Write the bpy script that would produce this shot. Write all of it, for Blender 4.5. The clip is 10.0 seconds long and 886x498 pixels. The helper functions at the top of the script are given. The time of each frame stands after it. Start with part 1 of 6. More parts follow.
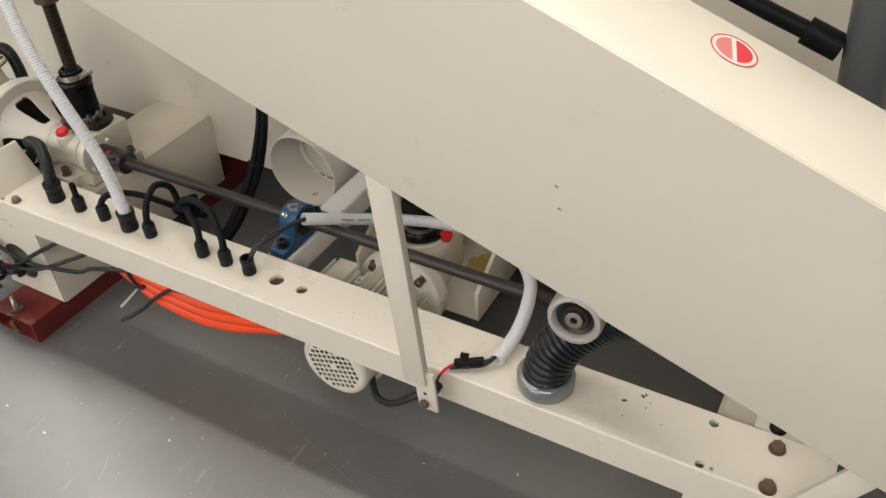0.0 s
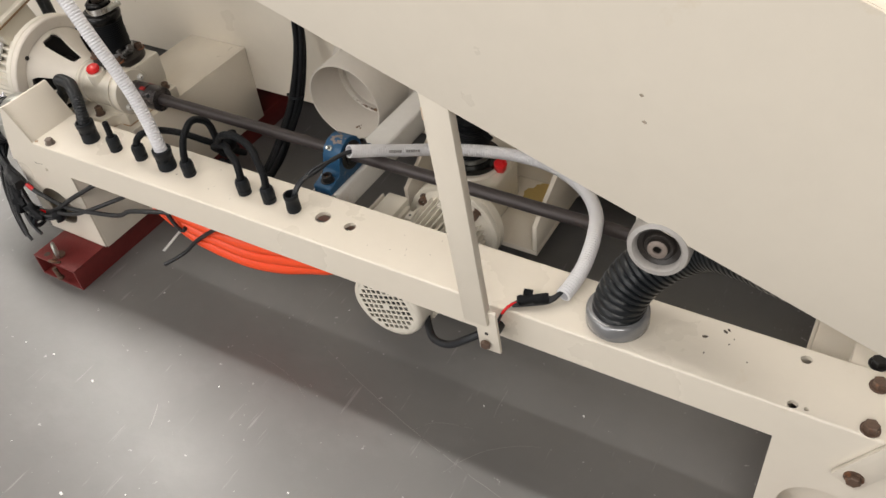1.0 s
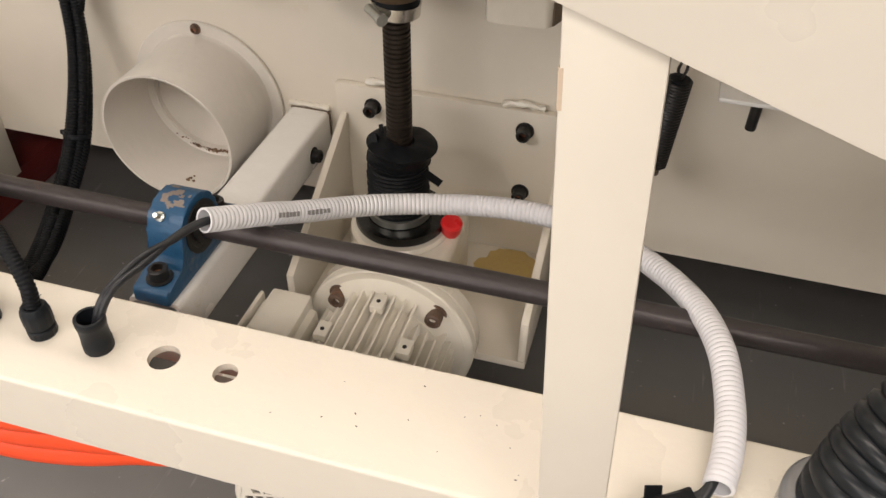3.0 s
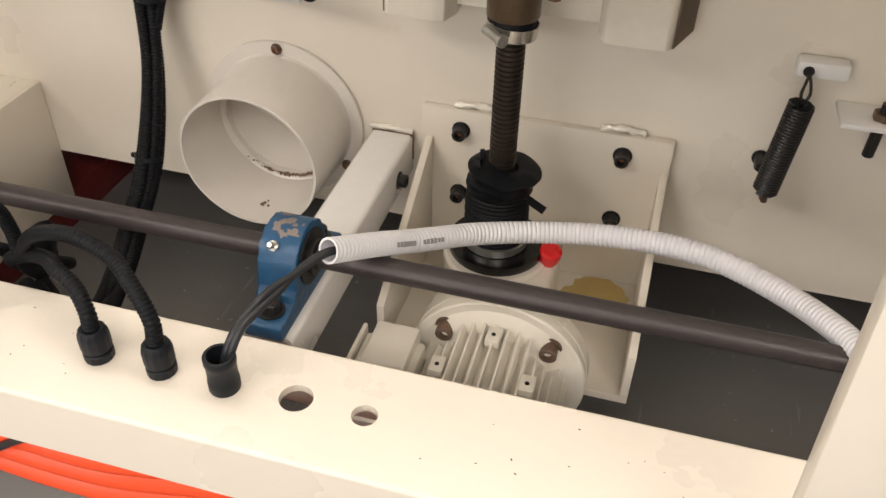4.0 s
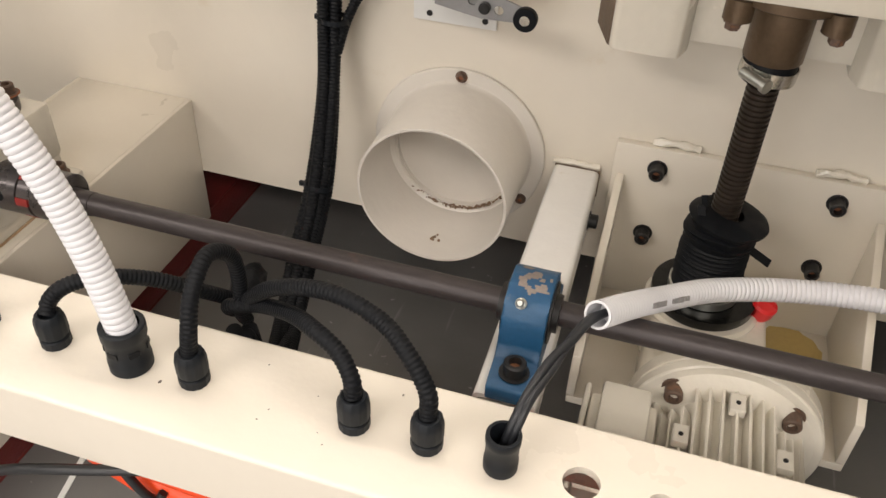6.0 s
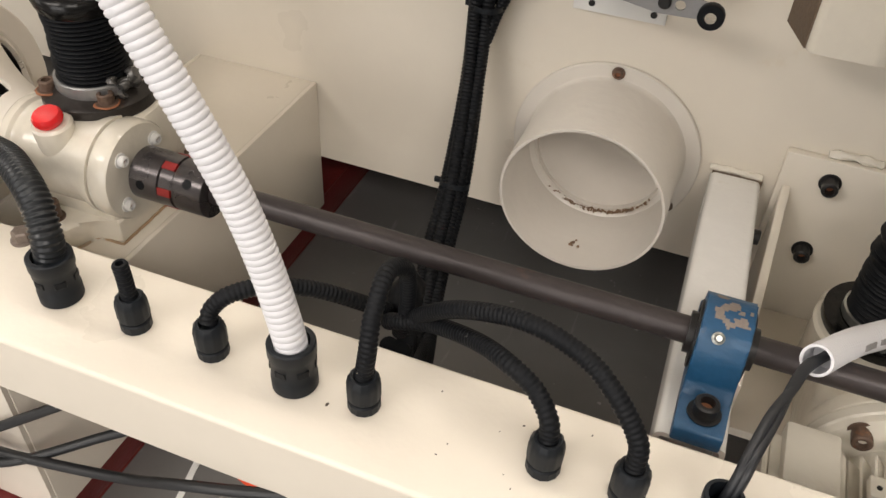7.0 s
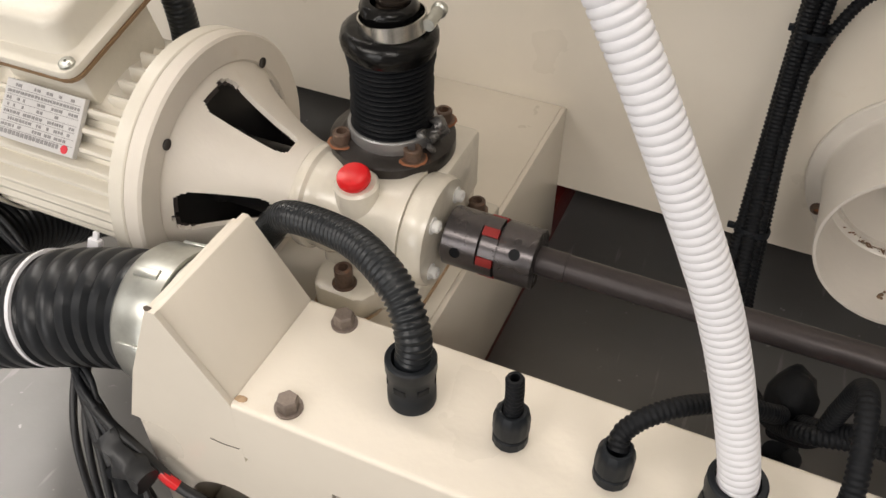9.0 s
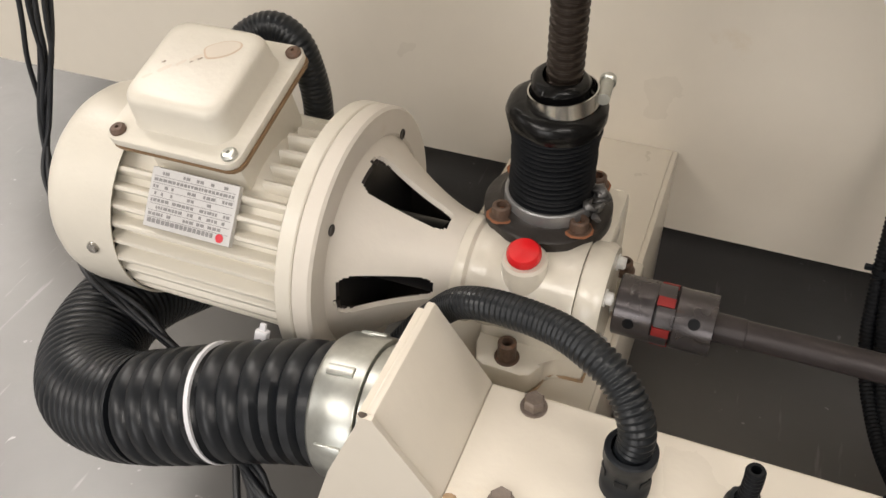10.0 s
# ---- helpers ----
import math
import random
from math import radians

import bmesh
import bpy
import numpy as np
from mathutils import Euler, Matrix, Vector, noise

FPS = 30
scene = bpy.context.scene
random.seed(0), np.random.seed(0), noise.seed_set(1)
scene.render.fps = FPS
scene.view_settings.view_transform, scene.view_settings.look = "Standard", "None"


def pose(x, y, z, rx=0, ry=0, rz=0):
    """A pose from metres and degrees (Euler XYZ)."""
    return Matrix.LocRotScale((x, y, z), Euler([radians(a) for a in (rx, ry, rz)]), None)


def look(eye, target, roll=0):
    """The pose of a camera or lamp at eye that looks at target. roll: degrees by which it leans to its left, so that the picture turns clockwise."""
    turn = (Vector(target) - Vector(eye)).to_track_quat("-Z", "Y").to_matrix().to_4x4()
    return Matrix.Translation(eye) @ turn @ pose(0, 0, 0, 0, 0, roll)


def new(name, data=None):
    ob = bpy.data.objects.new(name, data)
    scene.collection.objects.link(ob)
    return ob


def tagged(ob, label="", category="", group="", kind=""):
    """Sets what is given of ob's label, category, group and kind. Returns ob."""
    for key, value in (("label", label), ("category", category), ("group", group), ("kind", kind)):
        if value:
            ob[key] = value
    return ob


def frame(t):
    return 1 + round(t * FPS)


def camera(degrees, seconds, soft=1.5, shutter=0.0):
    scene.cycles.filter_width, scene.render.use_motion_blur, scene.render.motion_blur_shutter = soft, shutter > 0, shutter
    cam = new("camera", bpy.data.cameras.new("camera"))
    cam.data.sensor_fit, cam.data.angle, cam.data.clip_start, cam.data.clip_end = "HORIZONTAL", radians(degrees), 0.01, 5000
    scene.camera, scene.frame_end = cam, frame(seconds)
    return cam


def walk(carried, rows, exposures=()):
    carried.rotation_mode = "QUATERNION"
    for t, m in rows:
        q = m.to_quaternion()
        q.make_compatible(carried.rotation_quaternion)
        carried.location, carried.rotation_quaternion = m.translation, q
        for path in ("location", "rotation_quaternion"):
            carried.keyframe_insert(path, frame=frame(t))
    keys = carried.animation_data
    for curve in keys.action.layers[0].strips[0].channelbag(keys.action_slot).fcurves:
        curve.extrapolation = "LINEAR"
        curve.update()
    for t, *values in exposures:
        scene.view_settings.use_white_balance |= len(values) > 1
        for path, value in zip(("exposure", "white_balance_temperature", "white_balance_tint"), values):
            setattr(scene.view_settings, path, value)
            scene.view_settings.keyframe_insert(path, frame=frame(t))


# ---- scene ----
cam = camera(55.9, 10.0)
PATH = [
    (0, (0.715, -0.698, 1.138), (-0.082, 0.635, -0.123), -3.0),
    (0.3, (0.729, -0.716, 1.111), (-0.034, 0.566, -0.222), -3.1),
    (0.5, (0.726, -0.712, 1.104), (-0.042, 0.534, -0.258), -4.0),
    (1, (0.664, -0.66, 1.076), (-0.177, 0.539, -0.287), -7.3),
    (1.5, (0.565, -0.536, 1.001), (-0.214, 0.663, -0.398), -7.0),
    (2, (0.473, -0.424, 0.848), (-0.115, 0.866, -0.562), -2.7),
    (2.5, (0.381, -0.366, 0.76), (-0.045, 1.027, -0.61), 0.9),
    (3, (0.296, -0.329, 0.747), (-0.122, 1.142, -0.542), 0.6),
    (4.5, (0.137, -0.329, 0.727), (-0.244, 1.183, -0.525), 2.0),
    (5, (0.087, -0.327, 0.73), (-0.29, 1.186, -0.522), 2.3),
    (5.5, (0.044, -0.324, 0.73), (-0.348, 1.195, -0.511), 2.3),
    (7, (-0.109, -0.291, 0.712), (-0.618, 1.14, -0.59), 3.1),
    (7.5, (-0.164, -0.276, 0.711), (-0.707, 1.112, -0.623), 2.4),
    (8, (-0.223, -0.259, 0.709), (-0.802, 1.089, -0.651), 1.6),
    (8.5, (-0.283, -0.259, 0.711), (-0.893, 1.057, -0.666), 0.9),
    (9, (-0.346, -0.267, 0.709), (-0.938, 1.07, -0.655), 0.3),
    (9.5, (-0.408, -0.27, 0.722), (-0.983, 1.076, -0.641), -0.8),
    (10, (-0.472, -0.277, 0.737), (-1.052, 1.078, -0.614), -2.3),
]
walk(cam, [(t, look(eye, target, roll)) for t, eye, target, roll in PATH],
     [(0, -0.36, 6270, 10), (0.5, -0.26, 6270, 10), (1, -0.18, 6280, 11), (1.5, -0.03, 6330, 11), (2.5, 0.08, 6500, 12), (3, 0.15, 6580, 14), (5, 0.29, 6560, 13), (5.5, 0.3, 6550, 13), (7, 0.11, 6450, 12), (8, 0.02, 6400, 12), (10, -0.15, 6400, 12)])

ZB, FLOOR = 0.31, 0.038           # top of the channel beam, floor
YW = 0.417                        # face of the cabinet

# ---------------------------------------------------------------- light
world = bpy.data.worlds.new("world")
scene.world = world
world.use_nodes = True
world.node_tree.nodes["Background"].inputs[0].default_value = (0.85, 0.92, 1.0, 1)
world.node_tree.nodes["Background"].inputs[1].default_value = 0.08


def area_lamp(name, eye, target, sx, sy, power, color):
    data = bpy.data.lights.new(name, "AREA")
    data.shape, data.size, data.size_y, data.energy, data.color = "RECTANGLE", sx, sy, power, color
    ob = new(name, data)
    ob.matrix_world = look(eye, target)
    return ob


WARM = (1.0, 0.93, 0.84)
for lx, ly, sx, sy, watts in ((-2.3, -2.8, 2.6, 1.3, 104), (1.6, -2.8, 2.6, 1.3, 116), (-0.7, 0.79, 4.6, 0.44, 190), (-3.4, 1.9, 2.4, 1.8, 80), (-4.9, 2.4, 1.6, 2.2, 80)):
    area_lamp("ceiling_lamp", (lx, ly, 2.93), (lx, ly, 0), sx, sy, watts, WARM)
# added low frontal fill for upright faces, set in the south wall's opening
area_lamp("front_fill_light", (-1.5, -5.95, 1.45), (-1.5, 0, 1.2), 3.4, 2.4, 108, (1.0, 0.965, 0.91))
# added fill from the left; the west wall behind it is closed
area_lamp("side_fill_light", (-5.95, -1.6, 1.7), (0, -0.6, 0.4), 3.2, 1.8, 36, (1.0, 0.965, 0.91))


# ---------------------------------------------------------------- materials
def material(name, color, rough=0.5, metal=0.0, vary=0.06, scale=18.0, stain=None, stain_amount=0.5, stain_scale=6.0,
             bump=0.0, bump_scale=220.0, wave=0.0, coat=0.0, rough_vary=0.1, spec=0.5):
    m = bpy.data.materials.new(name)
    m.use_nodes = True
    nt = m.node_tree
    b = nt.nodes["Principled BSDF"]
    b.inputs["Metallic"].default_value = metal
    b.inputs["Coat Weight"].default_value = coat
    b.inputs["Specular IOR Level"].default_value = spec
    co = nt.nodes.new("ShaderNodeTexCoord")
    n1 = nt.nodes.new("ShaderNodeTexNoise")
    n1.inputs["Scale"].default_value, n1.inputs["Detail"].default_value = scale, 6
    n2 = nt.nodes.new("ShaderNodeTexNoise")
    n2.inputs["Scale"].default_value, n2.inputs["Detail"].default_value = scale * 9, 4
    for n in (n1, n2):
        nt.links.new(co.outputs["Object"], n.inputs["Vector"])
    mix = nt.nodes.new("ShaderNodeMix")
    mix.data_type = "RGBA"
    dark = [c * (1 - vary * 2) for c in color]
    light = [min(1, c * (1 + vary)) for c in color]
    mix.inputs["A"].default_value, mix.inputs["B"].default_value = (*dark, 1), (*light, 1)
    avg = nt.nodes.new("ShaderNodeMath")
    avg.operation = "ADD"
    half = nt.nodes.new("ShaderNodeMath")
    half.operation = "MULTIPLY"
    half.inputs[1].default_value = 0.5
    nt.links.new(n1.outputs["Fac"], avg.inputs[0])
    nt.links.new(n2.outputs["Fac"], avg.inputs[1])
    nt.links.new(avg.outputs[0], half.inputs[0])
    nt.links.new(half.outputs[0], mix.inputs["Factor"])
    out = mix.outputs["Result"]
    if stain:
        n3 = nt.nodes.new("ShaderNodeTexNoise")
        n3.inputs["Scale"].default_value, n3.inputs["Detail"].default_value, n3.inputs["Roughness"].default_value = stain_scale, 9, 0.7
        nt.links.new(co.outputs["Object"], n3.inputs["Vector"])
        ramp = nt.nodes.new("ShaderNodeValToRGB")
        ramp.color_ramp.elements[0].position, ramp.color_ramp.elements[1].position = 0.72 - 0.3 * stain_amount, 0.86 - 0.2 * stain_amount
        nt.links.new(n3.outputs["Fac"], ramp.inputs["Fac"])
        m2 = nt.nodes.new("ShaderNodeMix")
        m2.data_type = "RGBA"
        m2.inputs["B"].default_value = (*stain, 1)
        nt.links.new(out, m2.inputs["A"])
        nt.links.new(ramp.outputs["Color"], m2.inputs["Factor"])
        out = m2.outputs["Result"]
    nt.links.new(out, b.inputs["Base Color"])
    rr = nt.nodes.new("ShaderNodeMapRange")
    rr.inputs["To Min"].default_value, rr.inputs["To Max"].default_value = max(0.03, rough - rough_vary), min(1, rough + rough_vary)
    nt.links.new(n1.outputs["Fac"], rr.inputs["Value"])
    nt.links.new(rr.outputs["Result"], b.inputs["Roughness"])
    if bump:
        n4 = nt.nodes.new("ShaderNodeTexNoise")
        n4.inputs["Scale"].default_value, n4.inputs["Detail"].default_value = bump_scale, 3
        nt.links.new(co.outputs["Object"], n4.inputs["Vector"])
        bp = nt.nodes.new("ShaderNodeBump")
        bp.inputs["Strength"].default_value, bp.inputs["Distance"].default_value = bump, 0.0015
        nt.links.new(n4.outputs["Fac"], bp.inputs["Height"])
        nt.links.new(bp.outputs["Normal"], b.inputs["Normal"])
        if wave:
            # slow unevenness of rolled and sprayed sheet
            n5 = nt.nodes.new("ShaderNodeTexNoise")
            n5.inputs["Scale"].default_value, n5.inputs["Detail"].default_value = 11, 1
            nt.links.new(co.outputs["Object"], n5.inputs["Vector"])
            b2 = nt.nodes.new("ShaderNodeBump")
            b2.inputs["Strength"].default_value, b2.inputs["Distance"].default_value = wave, 0.004
            nt.links.new(n5.outputs["Fac"], b2.inputs["Height"])
            nt.links.new(b2.outputs["Normal"], bp.inputs["Normal"])
    return m


CREAM = material("cream_paint", (0.755, 0.70, 0.605), 0.30, vary=0.03, scale=5, bump=0.14, bump_scale=140, wave=0.35, stain=(0.66, 0.57, 0.43), stain_amount=0.27, stain_scale=7)
CREAM_CAST = material("cream_paint_on_casting", (0.75, 0.705, 0.61), 0.24, vary=0.05, scale=14, coat=0.35, bump=0.6, bump_scale=70, stain=(0.55, 0.44, 0.28), stain_amount=0.3, stain_scale=14)
MOTOR_PAINT = material("motor_paint", (0.74, 0.70, 0.61), 0.33, vary=0.03, scale=10, bump=0.2, bump_scale=200, stain=(0.52, 0.40, 0.24), stain_amount=0.2, stain_scale=11)
PORT_PAINT = material("off_white_port_paint", (0.69, 0.65, 0.59), 0.34, vary=0.04, scale=8, bump=0.2, bump_scale=110, stain=(0.60, 0.53, 0.44), stain_amount=0.30, stain_scale=13)
CONE_PAINT = material("matt_cream_casting_paint", (0.725, 0.675, 0.60), 0.46, vary=0.05, scale=9, bump=0.25, bump_scale=90, stain=(0.60, 0.52, 0.42), stain_amount=0.3, stain_scale=10)
TORN_FOIL = material("greasy_grey_foil", (0.17, 0.165, 0.16), 0.3, metal=0.5, vary=0.4, scale=60, stain=(0.02, 0.018, 0.016), stain_amount=0.6, stain_scale=70)
WHITE_TUBE = material("white_corrugated_plastic", (0.72, 0.72, 0.75), 0.40, vary=0.02, scale=12)
ARM_STEEL = material("white_painted_tube", (0.82, 0.81, 0.785), 0.24, vary=0.05, scale=9, bump=0.15, stain=(0.55, 0.48, 0.36), stain_amount=0.3, stain_scale=16)
BLACK = material("black_plastic", (0.0095, 0.0120, 0.0155), 0.46, vary=0.2, scale=20, spec=0.25)
RUBBER = material("black_rubber", (0.0060, 0.0070, 0.0090), 0.52, vary=0.3, scale=30, bump=0.3, bump_scale=150, spec=0.18)
GREASY = material("greasy_black_rubber", (0.005, 0.005, 0.005), 0.24, vary=0.4, scale=40, spec=0.3, bump=0.5, bump_scale=80)
IRON = material("greasy_cast_iron", (0.032, 0.027, 0.024), 0.36, metal=0.2, vary=0.35, scale=40, stain=(0.16, 0.07, 0.03), stain_amount=0.38, stain_scale=45, bump=0.4, bump_scale=110)
HOSE = material("dark_grey_ribbed_hose", (0.011, 0.013, 0.016), 0.34, vary=0.25, scale=18, spec=0.35, stain=(0.07, 0.06, 0.05), stain_amount=0.2, stain_scale=12)
BLACK_HOSE = material("black_ribbed_hose", (0.0110, 0.0135, 0.0165), 0.34, vary=0.3, scale=18, spec=0.4, stain=(0.05, 0.045, 0.04), stain_amount=0.2, stain_scale=14)
BLUE = material("blue_cast_paint", (0.013, 0.080, 0.180), 0.4, vary=0.15, scale=30, bump=0.5, bump_scale=140, stain=(0.21, 0.165, 0.135), stain_amount=0.38, stain_scale=38)
SHAFT = material("dark_steel_shaft", (0.055, 0.046, 0.046), 0.42, metal=0.4, vary=0.15, scale=25, stain=(0.13, 0.075, 0.06), stain_amount=0.4, stain_scale=22, bump=0.2)
COUPLING = material("oiled_steel", (0.115, 0.105, 0.107), 0.28, metal=0.75, vary=0.2, scale=30, stain=(0.16, 0.07, 0.04), stain_amount=0.35, stain_scale=60)
WORN_RIM = material("worn_grey_rim", (0.50, 0.48, 0.46), 0.42, metal=0.3, vary=0.12, scale=40, stain=(0.22, 0.19, 0.17), stain_amount=0.4, stain_scale=50)
WORN_METAL = material("bare_worn_metal", (0.30, 0.25, 0.22), 0.5, metal=0.4, vary=0.25, scale=60)
BRIGHT = material("bright_steel", (0.62, 0.60, 0.56), 0.25, metal=1.0, vary=0.1, scale=30)
ZINC = material("zinc_plated", (0.56, 0.57, 0.53), 0.32, metal=0.9, vary=0.20, scale=24, stain=(0.36, 0.35, 0.31), stain_amount=0.45, stain_scale=20)
GREY_NUT = material("grey_enamelled_nut", (0.27, 0.275, 0.285), 0.24, metal=0.45, vary=0.15, scale=16, coat=0.3)
RUST = material("rusty_bolt", (0.155, 0.100, 0.072), 0.55, metal=0.2, vary=0.35, scale=60, stain=(0.34, 0.13, 0.045), stain_amount=0.58, stain_scale=80, bump=0.5)
BLACK_BOLT = material("black_oxide_bolt", (0.028, 0.027, 0.027), 0.42, metal=0.4, vary=0.3, scale=60)
GREY_BOLT = material("weathered_grey_bolt", (0.25, 0.205, 0.175), 0.5, metal=0.4, vary=0.3, scale=50, stain=(0.20, 0.11, 0.06), stain_amount=0.35, stain_scale=90, bump=0.3)
RUST_PLUG = material("rust_in_socket", (0.33, 0.13, 0.06), 0.8, vary=0.3, scale=90)
RED = material("red_plastic", (0.80, 0.018, 0.022), 0.28, vary=0.05, scale=20)
SPIDER = material("red_rubber", (0.30, 0.020, 0.018), 0.5, vary=0.15, scale=30)
RED_STEEL = material("red_oxide_steel", (0.155, 0.020, 0.018), 0.42, vary=0.25, scale=12, stain=(0.08, 0.03, 0.025), stain_amount=0.35, stain_scale=18, bump=0.3)
ORANGE = material("orange_hose_rubber", (0.86, 0.075, 0.012), 0.42, vary=0.06, scale=15)
THREAD = material("greased_screw", (0.050, 0.038, 0.030), 0.36, metal=0.6, vary=0.25, scale=50)
BRONZE = material("brown_bronze", (0.155, 0.105, 0.065), 0.42, metal=0.6, vary=0.25, scale=30, bump=0.3)
BROWN = material("bare_brown_casting", (0.15, 0.105, 0.07), 0.7, vary=0.35, scale=40, bump=0.6)
OIL = material("yellow_oil", (0.56, 0.41, 0.15), 0.08, vary=0.12, scale=30, stain=(0.34, 0.20, 0.06), stain_amount=0.35, stain_scale=60)
GREY_METAL = material("grey_metal", (0.34, 0.34, 0.34), 0.42, metal=0.6, vary=0.1, scale=30)
WHITE_PLATE = material("white_plate", (0.78, 0.78, 0.76), 0.4, vary=0.02)
LABEL = material("silver_label", (0.60, 0.59, 0.58), 0.4, metal=0.2, vary=0.04, scale=60)
INK = material("dark_print", (0.29, 0.28, 0.28), 0.5)
RED_INK = material("red_print", (0.72, 0.03, 0.05), 0.4, vary=0.02)
PALE_RED = material("faded_red_print", (0.72, 0.22, 0.20), 0.45, vary=0.04)
LINING_DARK = material("brown_black_lining", (0.035, 0.026, 0.024), 0.6, vary=0.4, scale=60, stain=(0.10, 0.045, 0.03), stain_amount=0.35, stain_scale=40)
GASKET = material("brown_stained_gasket", (0.30, 0.19, 0.10), 0.7, vary=0.3, scale=60)
SEAM = material("rusty_seam", (0.52, 0.36, 0.22), 0.7, vary=0.3, scale=40, stain=(0.70, 0.62, 0.50), stain_amount=0.6, stain_scale=30)
SMUDGE = material("grey_brown_smudge", (0.42, 0.36, 0.28), 0.7, vary=0.3, scale=90)
GLUE = material("pale_glue_stain", (0.72, 0.65, 0.55), 0.40, vary=0.05, scale=120)
TAN = material("tan_paint_stain", (0.66, 0.53, 0.40), 0.5, vary=0.1, scale=80)
SAWDUST = material("brown_sawdust", (0.26, 0.165, 0.10), 0.85, vary=0.5, scale=150)
DIRT = material("dark_grit", (0.105, 0.082, 0.065), 0.8, vary=0.4, scale=120)
WALL_PAINT = material("workshop_wall_paint", (0.42, 0.40, 0.37), 0.7, vary=0.04, scale=2)
CEIL_PAINT = material("ceiling_paint", (0.50, 0.49, 0.47), 0.8, vary=0.03, scale=2)
PIPE_GREY = material("grey_pipe", (0.11, 0.115, 0.125), 0.4, vary=0.1)
WIRE = material("black_wire", (0.016, 0.018, 0.022), 0.45, vary=0.2, scale=30)
GREY_WIRE = material("dark_grey_cable", (0.016, 0.017, 0.019), 0.42, vary=0.2, scale=30)


def floor_material():
    m = material("grey_floor_paint", (0.158, 0.154, 0.150), 0.38, spec=0.8, coat=0.2, vary=0.10, scale=3.1, bump=0.2, bump_scale=60, rough_vary=0.14)
    nt = m.node_tree
    b = nt.nodes["Principled BSDF"]
    co = nt.nodes.new("ShaderNodeTexCoord")

    def cloud(scale, detail, rough, stretch, turn, lo, hi, color, amount):
        # one layer of wear: stretched noise between lo and hi lays the colour over what is below
        mp = nt.nodes.new("ShaderNodeMapping")
        mp.inputs["Rotation"].default_value[2], mp.inputs["Scale"].default_value = turn, (1, stretch, 1)
        nt.links.new(co.outputs["Object"], mp.inputs["Vector"])
        n = nt.nodes.new("ShaderNodeTexNoise")
        n.inputs["Scale"].default_value, n.inputs["Detail"].default_value, n.inputs["Roughness"].default_value = scale, detail, rough
        nt.links.new(mp.outputs["Vector"], n.inputs["Vector"])
        rng = nt.nodes.new("ShaderNodeMapRange")
        rng.interpolation_type = "SMOOTHSTEP"
        rng.inputs["From Min"].default_value, rng.inputs["From Max"].default_value, rng.inputs["To Max"].default_value = lo, hi, amount
        nt.links.new(n.outputs["Fac"], rng.inputs["Value"])
        mix = nt.nodes.new("ShaderNodeMix")
        mix.data_type = "RGBA"
        mix.inputs["B"].default_value = (*color, 1)
        nt.links.new(b.inputs["Base Color"].links[0].from_socket, mix.inputs["A"])
        nt.links.new(rng.outputs["Result"], mix.inputs["Factor"])
        nt.links.new(mix.outputs["Result"], b.inputs["Base Color"])

    cloud(2.2, 4, 0.55, 1.0, 0.0, 0.42, 0.70, (0.118, 0.114, 0.110), 0.5)     # broad dull patches
    cloud(5.5, 5, 0.65, 1.6, 0.7, 0.52, 0.74, (0.19, 0.186, 0.182), 0.35)      # paler worn places
    cloud(17, 6, 0.75, 2.2, 0.4, 0.58, 0.80, (0.095, 0.086, 0.078), 0.25)      # brown scuffs
    b.inputs["Coat Roughness"].default_value = 0.22
    cloud(60, 3, 0.6, 0.12, 1.1, 0.66, 0.74, (0.36, 0.35, 0.34), 0.35)         # fine scratches
    cloud(70, 3, 0.6, 0.10, -0.5, 0.67, 0.75, (0.36, 0.35, 0.34), 0.35)
    cloud(95, 2, 0.5, 1.0, 0.0, 0.72, 0.78, (0.50, 0.49, 0.47), 0.5)           # specks
    return m


FLOOR_MAT = floor_material()


# ---------------------------------------------------------------- mesh helpers
def finish(bm, name, mat, angle=38):
    bmesh.ops.recalc_face_normals(bm, faces=bm.faces)
    me = bpy.data.meshes.new(name)
    bm.to_mesh(me)
    bm.free()
    me.shade_smooth()
    me.set_sharp_from_angle(angle=radians(angle))
    me.materials.append(mat)
    return me


def part(name, bm, mat, parent, label="", angle=38):
    ob = new(name, finish(bm, name, mat, angle))
    if parent is not None:
        ob.parent = parent
    if label:
        ob["label"] = label
    return ob


def thing(name, label, category, group="", kind=""):
    ob = new(name)
    ob.empty_display_size = 0.02
    return tagged(ob, label, category, group, kind)


def solo(name, bm, mat, label, category, group="", kind="", angle=38):
    return tagged(part(name, bm, mat, None, angle=angle), label, category, group, kind)


def box(bm, x0, x1, y0, y1, z0, z1, bev=0.0015, seg=2, m=None):
    mat = Matrix.LocRotScale(((x0 + x1) / 2, (y0 + y1) / 2, (z0 + z1) / 2), None, (x1 - x0, y1 - y0, z1 - z0))
    vs = bmesh.ops.create_cube(bm, size=1, matrix=mat)["verts"]
    if bev:
        es = list({e for v in vs for e in v.link_edges})
        vs = list({v for f in bmesh.ops.bevel(bm, geom=es, offset=bev, segments=seg, affect="EDGES", profile=0.5)["faces"] for v in f.verts} | {v for v in vs if v.is_valid})
    if m is not None:
        bmesh.ops.transform(bm, matrix=m, verts=vs)
    return vs


def axis(p, d):
    """Local z along d, from p."""
    return Matrix.Translation(p) @ Vector(d).to_track_quat("Z", "Y").to_matrix().to_4x4()


